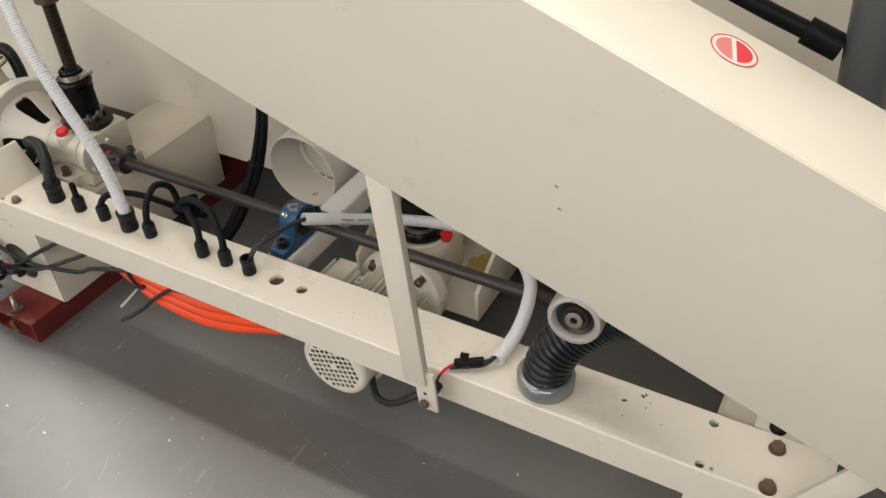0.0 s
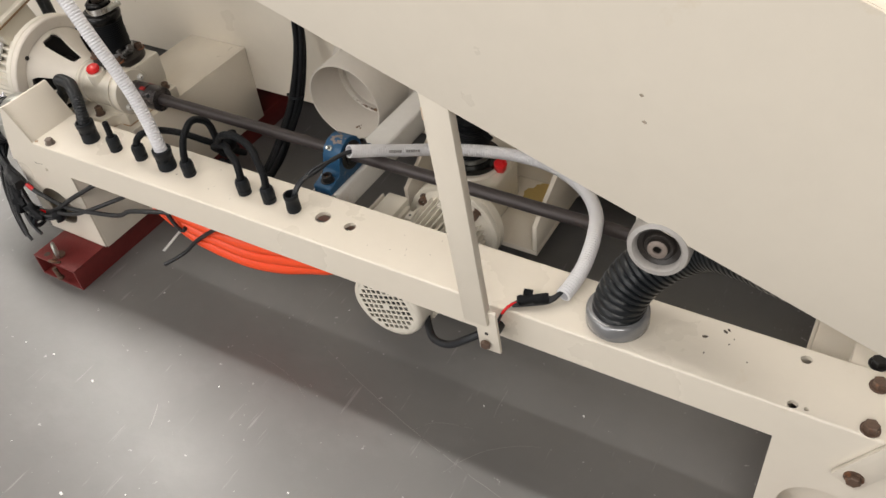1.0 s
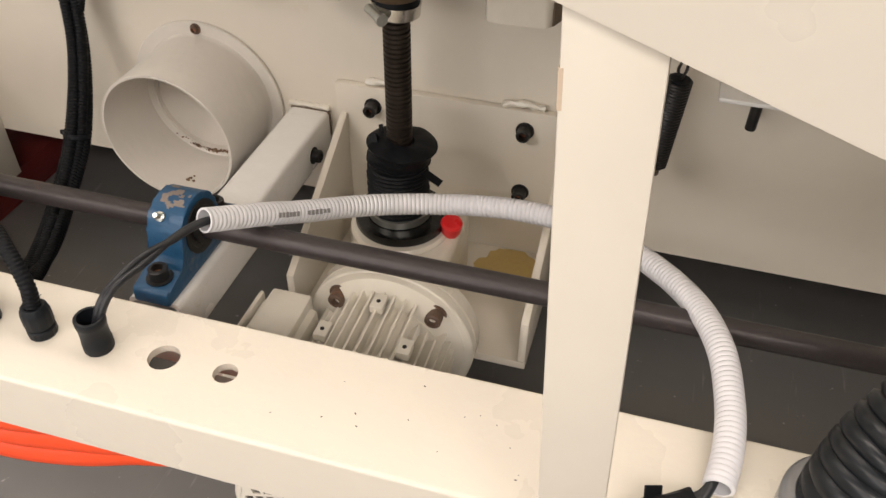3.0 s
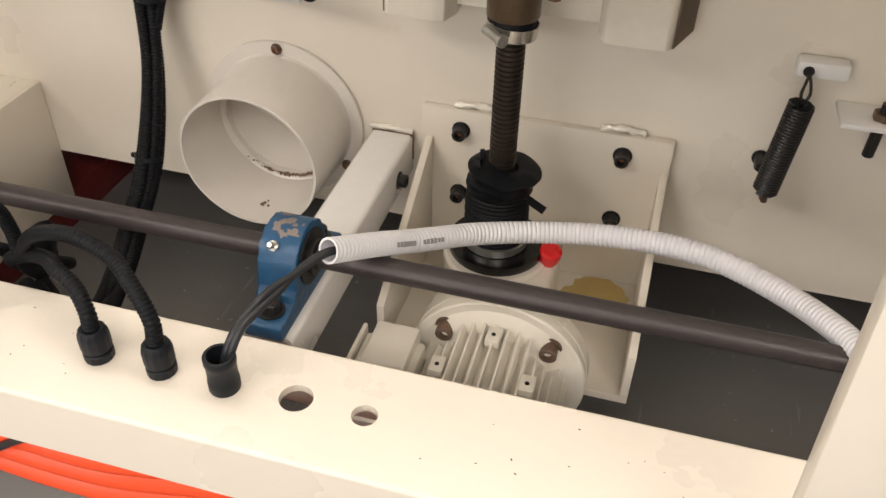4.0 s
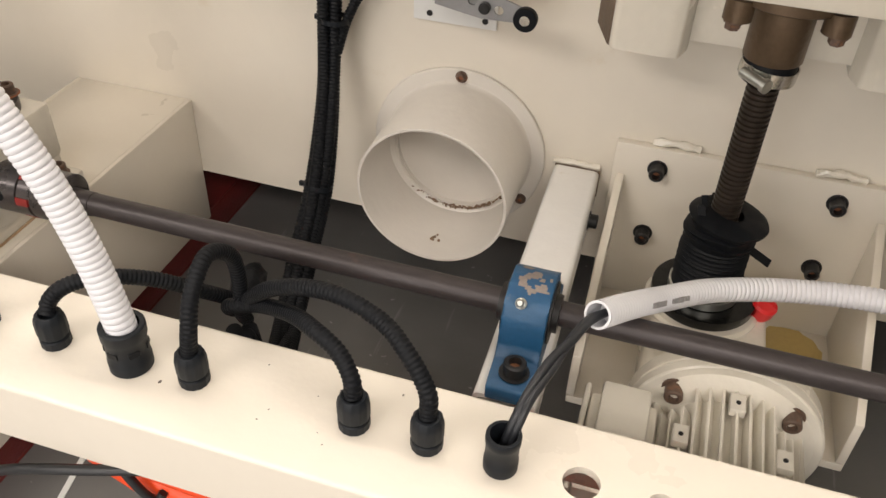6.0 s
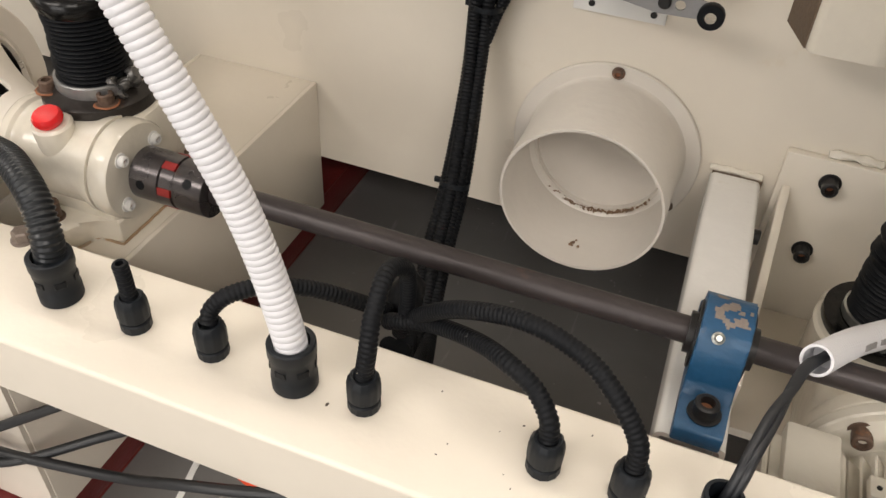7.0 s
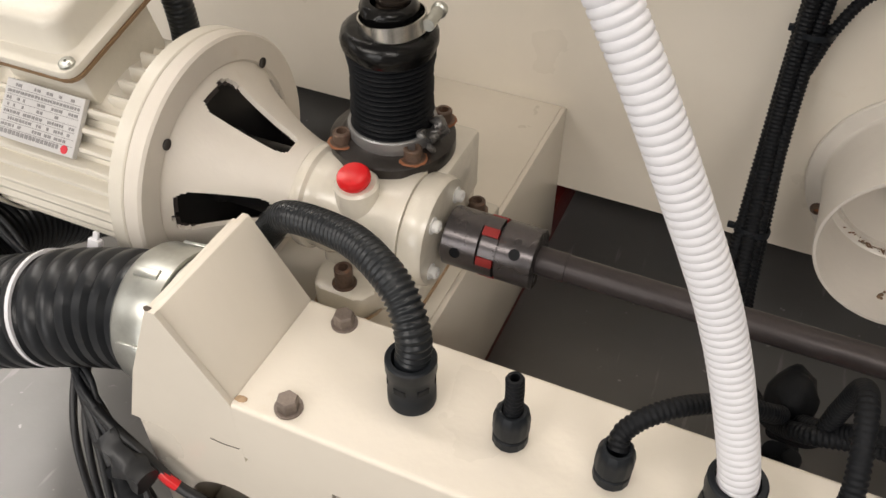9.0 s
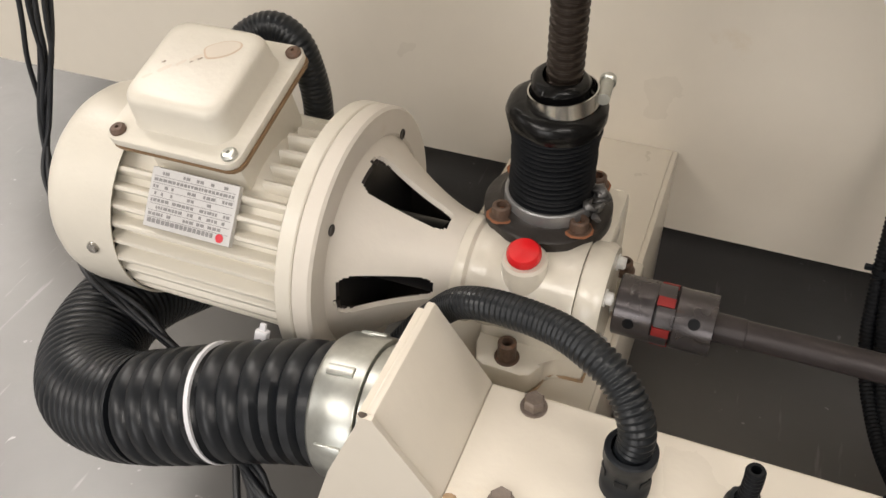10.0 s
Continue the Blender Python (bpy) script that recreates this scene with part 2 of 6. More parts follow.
def lathe(bm, prof, m, seg=32, phase=0.0):
    rings = []
    for r, h in prof:
        if r < 1e-6:
            rings.append([bm.verts.new(m @ Vector((0, 0, h)))])
        else:
            rings.append([bm.verts.new(m @ Vector((r * math.cos(phase + 2 * math.pi * k / seg), r * math.sin(phase + 2 * math.pi * k / seg), h))) for k in range(seg)])
    for a, b in zip(rings, rings[1:]):
        for k in range(seg):
            j = (k + 1) % seg
            if len(a) == 1 and len(b) == 1:
                continue
            if len(a) == 1:
                bm.faces.new((a[0], b[k], b[j]))
            elif len(b) == 1:
                bm.faces.new((a[k], a[j], b[0]))
            else:
                bm.faces.new((a[k], a[j], b[j], b[k]))
    return rings


def spline(pts, step):
    """A smooth line through the points, at even steps."""
    P = [Vector(p) for p in pts]
    P = [P[0] * 2 - P[1]] + P + [P[-1] * 2 - P[-2]]
    dense = []
    for i in range(1, len(P) - 2):
        p0, p1, p2, p3 = P[i - 1:i + 3]
        for k in range(40):
            t = k / 40
            dense.append(0.5 * (2 * p1 + (p2 - p0) * t + (2 * p0 - 5 * p1 + 4 * p2 - p3) * t * t + (3 * p1 - p0 - 3 * p2 + p3) * t ** 3))
    dense.append(P[-2].copy())
    out, need = [dense[0]], step
    for a, b in zip(dense, dense[1:]):
        d = (b - a).length
        while d >= need and d > 0:
            a = a + (b - a) * (need / d)
            out.append(a.copy())
            d = (b - a).length
            need = step
        need -= d
    return out


def sweep(bm, pts, r, seg=14, step=0.006, rib=0.0, pitch=0.0045, cap=True, hollow=0.0, band=False):
    """A round tube along the points; with rib, a corrugated one whose ribs stand pitch apart."""
    line = spline(pts, pitch / 4 if rib else step)
    t = (line[1] - line[0]).normalized()
    u = t.orthogonal().normalized()
    rings = []
    for i, p in enumerate(line):
        t2 = (line[min(i + 1, len(line) - 1)] - line[max(i - 1, 0)]).normalized()
        u = (u - t2 * u.dot(t2)).normalized()
        v = t2.cross(u)
        rr = r - (rib if rib and (i % 4 == 3 if band else i % 4 in (2, 3)) else 0)
        rings.append([bm.verts.new(p + (u * math.cos(2 * math.pi * k / seg) + v * math.sin(2 * math.pi * k / seg)) * rr) for k in range(seg)])
    for a, b in zip(rings, rings[1:]):
        for k in range(seg):
            bm.faces.new((a[k], a[(k + 1) % seg], b[(k + 1) % seg], b[k]))
    if hollow:
        for end, nxt in ((rings[0], line[1] - line[0]), (rings[-1], line[-2] - line[-1])):
            c = sum((x.co for x in end), Vector()) / seg
            d = nxt.normalized()
            inner = [bm.verts.new(c + (x.co - c) * hollow) for x in end]
            deep = [bm.verts.new(c + d * 0.02 + (x.co - c) * hollow) for x in end]
            for k in range(seg):
                j = (k + 1) % seg
                bm.faces.new((end[k], end[j], inner[j], inner[k]))
                bm.faces.new((inner[k], inner[j], deep[j], deep[k]))
            bm.faces.new(deep)
    elif cap:
        bm.faces.new(rings[0])
        bm.faces.new(rings[-1])


def plate(bm, outer, holes, m, thick, seg=28):
    """A flat plate of an outline in x and y with round holes (x, y, r), thick along local z."""
    edges = []
    loops = [[(x, y) for x, y in outer]] + [[(cx + r * math.cos(2 * math.pi * k / seg), cy + r * math.sin(2 * math.pi * k / seg)) for k in range(seg)] for cx, cy, r in holes]
    for loop in loops:
        vs = [bm.verts.new((x, y, 0)) for x, y in loop]
        edges += [bm.edges.new((vs[i], vs[(i + 1) % len(vs)])) for i in range(len(vs))]
    faces = [g for g in bmesh.ops.triangle_fill(bm, use_beauty=True, use_dissolve=False, edges=edges)["geom"] if isinstance(g, bmesh.types.BMFace)]
    low = {v for f in faces for v in f.verts}
    up = bmesh.ops.extrude_face_region(bm, geom=faces)["geom"]
    top = [g for g in up if isinstance(g, bmesh.types.BMVert)]
    bmesh.ops.translate(bm, verts=top, vec=(0, 0, thick))
    bmesh.ops.transform(bm, matrix=m, verts=list(low) + top)


def prism(bm, outline, m, length, bev=0.0):
    """An outline in local x and y, drawn out along local z."""
    a = [bm.verts.new((x, y, 0)) for x, y in outline]
    b = [bm.verts.new((x, y, length)) for x, y in outline]
    n = len(outline)
    fs = [bm.faces.new(a[::-1]), bm.faces.new(b)]
    fs += [bm.faces.new((a[i], a[(i + 1) % n], b[(i + 1) % n], b[i])) for i in range(n)]
    vs = a + b
    if bev:
        es = list({e for f in fs for e in f.edges})
        vs = list({v for f in bmesh.ops.bevel(bm, geom=es, offset=bev, segments=2, affect="EDGES", profile=0.5)["faces"] for v in f.verts} | {v for v in vs if v.is_valid})
    bmesh.ops.transform(bm, matrix=m, verts=vs)


XZ = Matrix(((1, 0, 0, 0), (0, 0, -1, 0), (0, 1, 0, 0), (0, 0, 0, 1)))   # local x, y to world x, z; local z to world -y


def socket_screw(parent, p, d, r, h, mat=BLACK_BOLT, label="", name="bolt", core=RUST_PLUG):
    bm = bmesh.new()
    lathe(bm, [(r * 1.35, 0), (r * 1.35, 0.0012), (r, 0.0013), (r, h - 0.001), (r - 0.001, h), (r * 0.58, h), (r * 0.55, h * 0.45), (0, h * 0.45)], axis(p, d), 24)
    ob = part(name, bm, mat, parent, label)
    bm = bmesh.new()
    lathe(bm, [(r * 0.54, h * 0.47), (r * 0.3, h * 0.52), (0, h * 0.5)], axis(p, d), 12)
    part("socket", bm, core, ob)
    return ob


def hex_bolt(parent, p, d, r, h, mat=RUST, label="", name="bolt", washer=True):
    bm = bmesh.new()
    m = axis(p, d)
    if washer:
        lathe(bm, [(0, 0), (r * 1.25, 0), (r * 1.25, 0.0015), (0, 0.0015)], m, 24)
    lathe(bm, [(r * 0.9, 0.0014), (r, 0.0014), (r, h * 0.85), (r * 0.86, h), (0, h)], m, 6, random.random())
    return part(name, bm, mat, parent, label, angle=25)


# ---------------------------------------------------------------- the room
def flat(name, label, category, mat, x0, x1, y0, y1, z0, z1):
    bm = bmesh.new()
    box(bm, x0, x1, y0, y1, z0, z1, 0)
    return solo(name, bm, mat, label, category, kind="structure")


flat("floor", "grey painted concrete workshop floor with scuffs", "floor", FLOOR_MAT, -6, 6, -6, 6, FLOOR - 0.2, FLOOR)
flat("wall_north", "plain light workshop wall", "wall", WALL_PAINT, -6.2, 6.2, 6, 6.2, FLOOR - 0.2, 3.0)
# south wall out of view; its opening is made up to hold the frontal fill
bm = bmesh.new()
plate(bm, [(-6.2, -0.2), (-3.3, -0.2), (-3.3, 2.75), (0.3, 2.75), (0.3, -0.2), (6.2, -0.2), (6.2, 3.0), (-6.2, 3.0)], [], Matrix.Translation((0, -6, 0)) @ XZ, 0.2)
solo("wall_south", bm, WALL_PAINT, "plain light workshop wall with a wide opening added for the front fill", "wall", kind="structure")
flat("wall_west", "plain light workshop wall", "wall", WALL_PAINT, -6.2, -6, -6, 6, FLOOR - 0.2, 3.0)
flat("wall_east", "plain light workshop wall", "wall", WALL_PAINT, 6, 6.2, -6, 6, FLOOR - 0.2, 3.0)
flat("ceiling", "plain pale workshop ceiling", "ceiling", CEIL_PAINT, -6.2, 6.2, -6.2, 6.2, 3.0, 3.2)


# ---------------------------------------------------------------- cabinet behind the beam
def cabinet():
    root = thing("machine_cabinet", "cream painted sheet steel machine cabinet standing behind the beam", "machine cabinet")
    bm = bmesh.new()
    # upper part is out of view; its 1.95 height blocks light from behind
    outline = [(-1.5, 0.195), (-0.66, 0.195), (-0.66, 0.156), (1.7, 0.141), (1.7, 1.95), (-1.5, 1.95)]
    plate(bm, outline, [], Matrix.Translation((0, YW + 0.006, 0)) @ XZ, 0.006)
    part("front_panel", bm, CREAM, root)
    bm = bmesh.new()
    box(bm, -1.5, 1.7, YW + 0.0065, YW + 0.75, 0.2, 1.95, 0.004)
    part("body", bm, CREAM, root)
    bm = bmesh.new()
    box(bm, -1.46, 1.65, YW + 0.71, YW + 0.74, FLOOR, 0.2, 0.002)
    part("base_screen", bm, CREAM, root)
    # unseen strip added under the left side to stop light leaking beneath
    bm = bmesh.new()
    box(bm, -1.46, -1.43, YW + 0.30, YW + 0.709, FLOOR, 0.2, 0.002)
    part("base_screen", bm, CREAM, root)
    return root


cabinet()


# ---------------------------------------------------------------- base frame
def base_frame():
    root = thing("base_frame", "cream painted steel channel beam on two box cross members", "machine frame")
    x0, x1, y0, y1, t, rb = -0.578, 0.80, -0.049, 0.045, 0.006, 0.0032
    # top flange with its holes, then the two bent lips
    bm = bmesh.new()
    holes = [(0.0, 0.0, 0.0115), (0.048, -0.001, 0.0088), (0.657, 0.027, 0.0062), (0.658, -0.0405, 0.0056), (0.672, -0.0405, 0.0026)]
    plate(bm, [(x0, y0 + rb), (x1, y0 + rb), (x1, y1 - rb), (x0, y1 - rb)], holes, Matrix.Translation((0, 0, ZB - t)), t)
    part("top_flange", bm, CREAM, root)
    for name, side, zlow in (("front_lip", -1, 0.256), ("rear_lip", 1, 0.256)):
        ye = y0 if side < 0 else y1
        arc = [(ye - side * rb + side * rb * math.sin(a), ZB - rb + rb * math.cos(a)) for a in [math.pi / 2 * k / 6 for k in range(7)]]
        prof = arc + [(ye, zlow), (ye - side * 0.006, zlow), (ye - side * 0.006, ZB - t - 0.0002), (ye - side * rb, ZB - t - 0.0002)]
        bm = bmesh.new()
        m = Matrix(((0, 0, 1, x0), (1, 0, 0, 0), (0, 1, 0, 0), (0, 0, 0, 1)))
        prism(bm, prof, m, x1 - x0)
        part(name, bm, CREAM, root)
    # left cross member, a box open at the front
    bx0, bx1, by0, bz0, bz1 = -0.667, -0.5165, -0.042, 0.086, 0.2525
    w = 0.005
    cross = part("cross_member", (lambda b: (box(b, bx1 - w, bx1, by0, YW - 0.001, bz0, bz1, 0.001), b)[1])(bmesh.new()), CREAM, root)
    for a in ((bx0, bx0 + w, by0, YW - 0.001, bz0, bz1), (bx0 + w, bx1 - w, by0, YW - 0.001, bz1 - w, bz1), (bx0 + w, bx1 - w, by0, YW - 0.001, bz0, bz0 + w)):
        bm = bmesh.new()
        box(bm, *a, 0.001)
        part("side_plate", bm, CREAM, cross)
    bm = bmesh.new()
    plate(bm, [(bx0 + 0.002, bz0 + 0.003), (bx1 - 0.001, bz0 + 0.003), (bx1 - 0.001, 0.258), (bx0 + 0.002, 0.258)], [(-0.601, 0.160, 0.040)], Matrix.Translation((0, by0, 0)) @ XZ, 0.004, 40)
    part("front_plate", bm, CREAM, root)
    bm = bmesh.new()
    box(bm, bx0 + 0.006, bx1 - 0.006, by0 + 0.001, by0 + 0.06, bz0 + 0.006, bz0 + 0.010, 0.001)
    part("foot_flange", bm, CREAM, root)
    # raised end cap over the hose entry
    bm = bmesh.new()
    prism(bm, [(-0.5781, 0.310), (-0.6150, 0.3715), (-0.6215, 0.3715), (-0.650, 0.305), (-0.668, 0.250), (-0.5781, 0.250)], Matrix.Translation((0, -0.0455, 0)) @ XZ, 0.0035)
    part("end_cheek", bm, CREAM, root)
    bm = bmesh.new()
    prism(bm, [(-0.5785, 0.309), (-0.616, 0.370), (-0.6215, 0.370), (-0.6215, 0.251), (-0.5785, 0.251)], Matrix.Translation((0, 0.045, 0)) @ XZ, 0.0902, 0.0015)
    part("end_cap", bm, CREAM, root, angle=20)
    bm = bmesh.new()
    yz = Matrix(((0, 0, 1, -0.6265), (1, 0, 0, 0), (0, 1, 0, 0), (0, 0, 0, 1)))
    plate(bm, [(-0.045, 0.255), (0.041, 0.255), (0.041, 0.366), (-0.045, 0.366)], [(-0.002, 0.306, 0.030)], yz, 0.004, 32)
    part("hose_plate", bm, CREAM, root)
    bm = bmesh.new()
    sweep(bm, [(-0.602, -0.0492, 0.2628), (-0.592, -0.0492, 0.2622), (-0.580, -0.0491, 0.2640)], 0.00035, 6, 0.002)
    part("paint_crack", bm, DIRT, root, "fine dark crack in the paint")
    for p, s, mt in (((-0.5745, -0.0425, 0.3102), 0.0028, SEAM), ((-0.6215, -0.0470, 0.3716), 0.0020, DIRT)):
        bm = bmesh.new()
        bmesh.ops.create_icosphere(bm, subdivisions=2, radius=s, matrix=Matrix.LocRotScale(p, None, (1.4, 0.9, 0.18)))
        for v in bm.verts:
            v.co += Vector((1, 1, 0)) * noise.noise(v.co * 400) * s * 0.5
        part("rust_spot", bm, mt, root)
    # right leg and cross member
    bm = bmesh.new()
    plate(bm, [(0.648, 0.086), (0.79, 0.086), (0.80, 0.256), (0.648, 0.256)], [(0.720, 0.141, 0.048)], Matrix.Translation((0, -0.044, 0)) @ XZ, 0.004, 40)
    part("front_plate", bm, CREAM, root)
    for a in ((0.652, 0.657, -0.042, YW - 0.001, 0.086, 0.2505), (0.785, 0.790, -0.042, YW - 0.001, 0.086, 0.2505), (0.657, 0.785, 0.046, YW - 0.001, 0.2455, 0.2505), (0.657, 0.785, -0.042, YW - 0.001, 0.086, 0.091)):
        bm = bmesh.new()
        box(bm, *a, 0.001)
        part("side_plate", bm, CREAM, root)
    bm = bmesh.new()
    box(bm, 0.7945, 0.7995, -0.0428, 0.0388, 0.256, ZB - 0.0062, 0.001)
    part("end_plate", bm, CREAM, root)
    bm = bmesh.new()
    box(bm, 0.70, 0.77, 0.049, 0.09, 0.252, 0.296, 0.003)
    part("rear_lug", bm, CREAM, root)
    # bolts through the beam
    hex_bolt(root, (-0.5455, -0.0365, ZB), (0, 0, 1), 0.0069, 0.0095, GREY_BOLT)
    hex_bolt(root, (-0.548, 0.0345, ZB), (0, 0, 1), 0.0069, 0.0095, GREY_BOLT)
    for p in ((0.733, 0.022, ZB), (0.735, -0.0385, ZB)):
        hex_bolt(root, p, (0, 0, 1), 0.0082, 0.010)
    hex_bolt(root, (0.728, 0.066, 0.296), (0, 0, 1), 0.0085, 0.009, BLACK_BOLT)
    bm = bmesh.new()
    box(bm, 0.6575, 0.7845, -0.018, -0.012, 0.0915, 0.245, 0.001)
    part("inner_plate", bm, CREAM, root)
    hex_bolt(root, (0.738, -0.018, 0.121), (0, -1, 0), 0.0105, 0.010)
    return root


base_frame()


def skid_rail(x0, x1, y0, y1, label):
    root = thing("skid_rail", label, "skid rail", "skid rails")
    w, z0, z1 = 0.004, FLOOR, 0.0855
    for name, a in (("top_wall", (x0, x1, y0, y1, z1 - w, z1)), ("bottom_wall", (x0, x1, y0, y1, z0, z0 + w)),
                    ("side_wall", (x0, x0 + w, y0, y1, z0 + w, z1 - w)), ("side_wall", (x1 - w, x1, y0, y1, z0 + w, z1 - w))):
        bm = bmesh.new()
        box(bm, *a, 0.0008)
        part(name, bm, RED_STEEL, root)
    return root


skid_rail(-0.637, -0.527, -0.118, 1.15, "red painted steel box rail on the floor under the frame")
skid_rail(0.665, 0.775, -0.118, 1.15, "red painted steel box rail on the floor under the frame")


def eye_lug():
    root = thing("lifting_eye", "small rusty steel lifting eye bolted to the red rail", "lifting eye")
    bm = bmesh.new()
    c = Vector((-0.588, -0.100, 0.1000))
    ring = [c + Vector((0.0095 * math.cos(a), -0.006 * math.cos(a), 0.0145 * math.sin(a))) for a in [2 * math.pi * k / 24 for k in range(25)]]
    sweep(bm, ring, 0.0033, 10, 0.003)
    part("eye", bm, ZINC, root)
    bm = bmesh.new()
    c = Vector((-0.578, -0.1145, 0.0885))
    ring = [c + Vector((0.0065 * math.cos(a), -0.0085 * math.sin(a), 0.0080 * math.sin(a))) for a in [2 * math.pi * k / 24 for k in range(25)]]
    sweep(bm, ring, 0.0026, 10, 0.003)
    part("shackle", bm, RUST, root, "rusty shackle")
    bm = bmesh.new()
    lathe(bm, [(0, 0), (0.0042, 0), (0.0042, 0.020), (0.0060, 0.021), (0.0060, 0.026), (0, 0.027)], axis((-0.577, -0.1235, 0.080), (0.15, 0.05, -1)), 14)
    part("pin", bm, RUST, root, "rusty pin hanging over the rail end")
    bm = bmesh.new()
    lathe(bm, [(0, 0), (0.011, 0), (0.011, 0.0025), (0, 0.0025)], axis((-0.588, -0.098, 0.0857), (0, 0, 1)), 20)
    part("washer", bm, RUST, root)
    # dark disc laid on the rail, its colour stands in for the hole's shade
    bm = bmesh.new()
    lathe(bm, [(0, 0), (0.0055, 0), (0.0060, 0.0004), (0, 0.0004)], axis((-0.612, -0.106, 0.0857), (0, 0, 1)), 20)
    part("bolt_hole_disc", bm, DIRT, root, "dark disc in place of an empty bolt hole beside the eye")


eye_lug()


# ---------------------------------------------------------------- left drive: motor, gearbox, coupling, shaft
MY, MZ = 0.1375, 0.3155


def big_motor():
    root = thing("electric_motor", "cream painted finned electric motor with a terminal box on top", "electric motor", "motors")
    mx = lambda x: axis((x, MY, MZ), (1, 0, 0))
    bm = bmesh.new()
    lathe(bm, [(0, 0), (0.071, 0), (0.071, 0.165), (0, 0.165)], mx(-0.889), 48)
    part("stator", bm, MOTOR_PAINT, root)
    # cooling fins along the body, with a gap under the terminal box
    for k in range(36):
        a = 2 * math.pi * k / 36
        short = 62 < math.degrees(a) % 360 < 128
        m = Matrix.Translation((-0.765 if short else -0.886, MY, MZ)) @ Matrix.Rotation(a - math.pi / 2, 4, "X")
        bm = bmesh.new()
        h = 0.0815 if k % 9 else 0.084
        prism(bm, [(-0.0040, 0.069), (0.0040, 0.069), (0.0024, h - 0.0015), (0.0012, h), (-0.0012, h), (-0.0024, h - 0.0015)], m @ Matrix(((0, 0, 1, 0), (1, 0, 0, 0), (0, 1, 0, 0), (0, 0, 0, 1))), 0.039 if short else 0.160)
        part("fin", bm, MOTOR_PAINT, root)
    # fan cover with a domed end
    bm = bmesh.new()
    prof = [(0.0825, 0.0), (0.0845, 0.001), (0.0845, -0.042)] + [(0.0845 - 0.034 * (1 - math.cos(a)), -0.042 - 0.034 * math.sin(a)) for a in [math.pi / 2 * k / 7 for k in range(1, 8)]]
    lathe(bm, prof + [(0.04, -0.077), (0, -0.077)], mx(-0.880), 56)
    part("fan_cover", bm, MOTOR_PAINT, root)
    for a in (176, 30, 265):
        d = Vector((0, math.cos(radians(a)), math.sin(radians(a))))
        bm = bmesh.new()
        lathe(bm, [(0.0052, 0), (0.0052, 0.001), (0.004, 0.003), (0, 0.0035)], axis(Vector((-0.899, MY, MZ)) + d * 0.0845, d), 16)
        part("cover_screw", bm, BRIGHT, root)
    # two flanges
    bm = bmesh.new()
    lathe(bm, [(0, 0), (0.099, 0), (0.102, 0.002), (0.102, 0.0125), (0.101, 0.0135), (0, 0.0135)], mx(-0.7325), 64)
    part("motor_flange", bm, MOTOR_PAINT, root)
    # terminal box, leaning to the front
    tilt = Matrix.Translation((-0.8245, MY, MZ)) @ Matrix.Rotation(radians(15), 4, "X") @ Matrix.Translation((0.0008, 0.016, -0.0015))
    bm = bmesh.new()
    box(bm, -0.032, 0.047, -0.040, 0.040, 0.05, 0.109, 0.004, 2, tilt)
    base = part("terminal_base", bm, MOTOR_PAINT, root)
    bm = bmesh.new()
    out = []
    for (cx, cy), a0 in (((0.051, 0.046), 0), ((-0.0335, 0.046), 90), ((-0.0335, -0.046), 180), ((0.051, -0.046), 270)):
        out += [(cx + 0.010 * math.cos(radians(a0 + b)), cy + 0.010 * math.sin(radians(a0 + b))) for b in (0, 30, 60, 90)]
    prism(bm, out, tilt @ Matrix.Translation((0, 0, 0.112)), 0.007, 0.0015)
    lid = part("terminal_lid", bm, MOTOR_PAINT, root)
    bm = bmesh.new()
    rings = []
    for hx, hy, z in ((0.0400, 0.0432, 0.1185), (0.0390, 0.0420, 0.1205), (0.0384, 0.0400, 0.1375), (0.0378, 0.0392, 0.1405), (0.0362, 0.0376, 0.1428), (0.0335, 0.0350, 0.1440), (0.0300, 0.0315, 0.1444)):
        ring = []
        rc = 0.0135
        for (sx, sy), a0 in (((1, 1), 0), ((-1, 1), 90), ((-1, -1), 180), ((1, -1), 270)):
            for b in (0, 18, 36, 54, 72, 90):
                ring.append(bm.verts.new(tilt @ Vector((0.0092 + sx * (hx - rc) + rc * math.cos(radians(a0 + b)), sy * (hy - rc) + rc * math.sin(radians(a0 + b)), z))))
        rings.append(ring)
    for a, b in zip(rings, rings[1:]):
        for k in range(24):
            bm.faces.new((a[k], a[(k + 1) % 24], b[(k + 1) % 24], b[k]))
    bm.faces.new(rings[-1])
    part("dome", bm, MOTOR_PAINT, lid)
    for sx in (-1, 1):
        for sy in (-1, 1):
            p = tilt @ Vector((0.0092 + sx * 0.0440, sy * 0.0476, 0.119))
            bm = bmesh.new()
            lathe(bm, [(0.0056, 0), (0.0056, 0.002), (0.004, 0.0035), (0.0012, 0.0036), (0.0012, 0.002), (0, 0.002)], axis(p, tilt.to_3x3() @ Vector((0, 0, 1))), 18)
            part("lid_screw", bm, ZINC if sx * sy < 0 else RUST, lid)
    # brown glue mark on the lid: a pale blot with a darker rim and a streak running from it
    def blot(x, y, a, b, z, k0, turn, wob):
        q = Matrix.Rotation(turn, 3, "Z")
        return [tilt @ (Vector((x, y, z)) + q @ Vector((a * math.cos(f) * (1 + wob * math.sin(3 * f + k0)), b * math.sin(f) * (1 + wob * math.sin(2 * f + k0)), 0))) for f in [2 * math.pi * k / 24 for k in range(24)]]
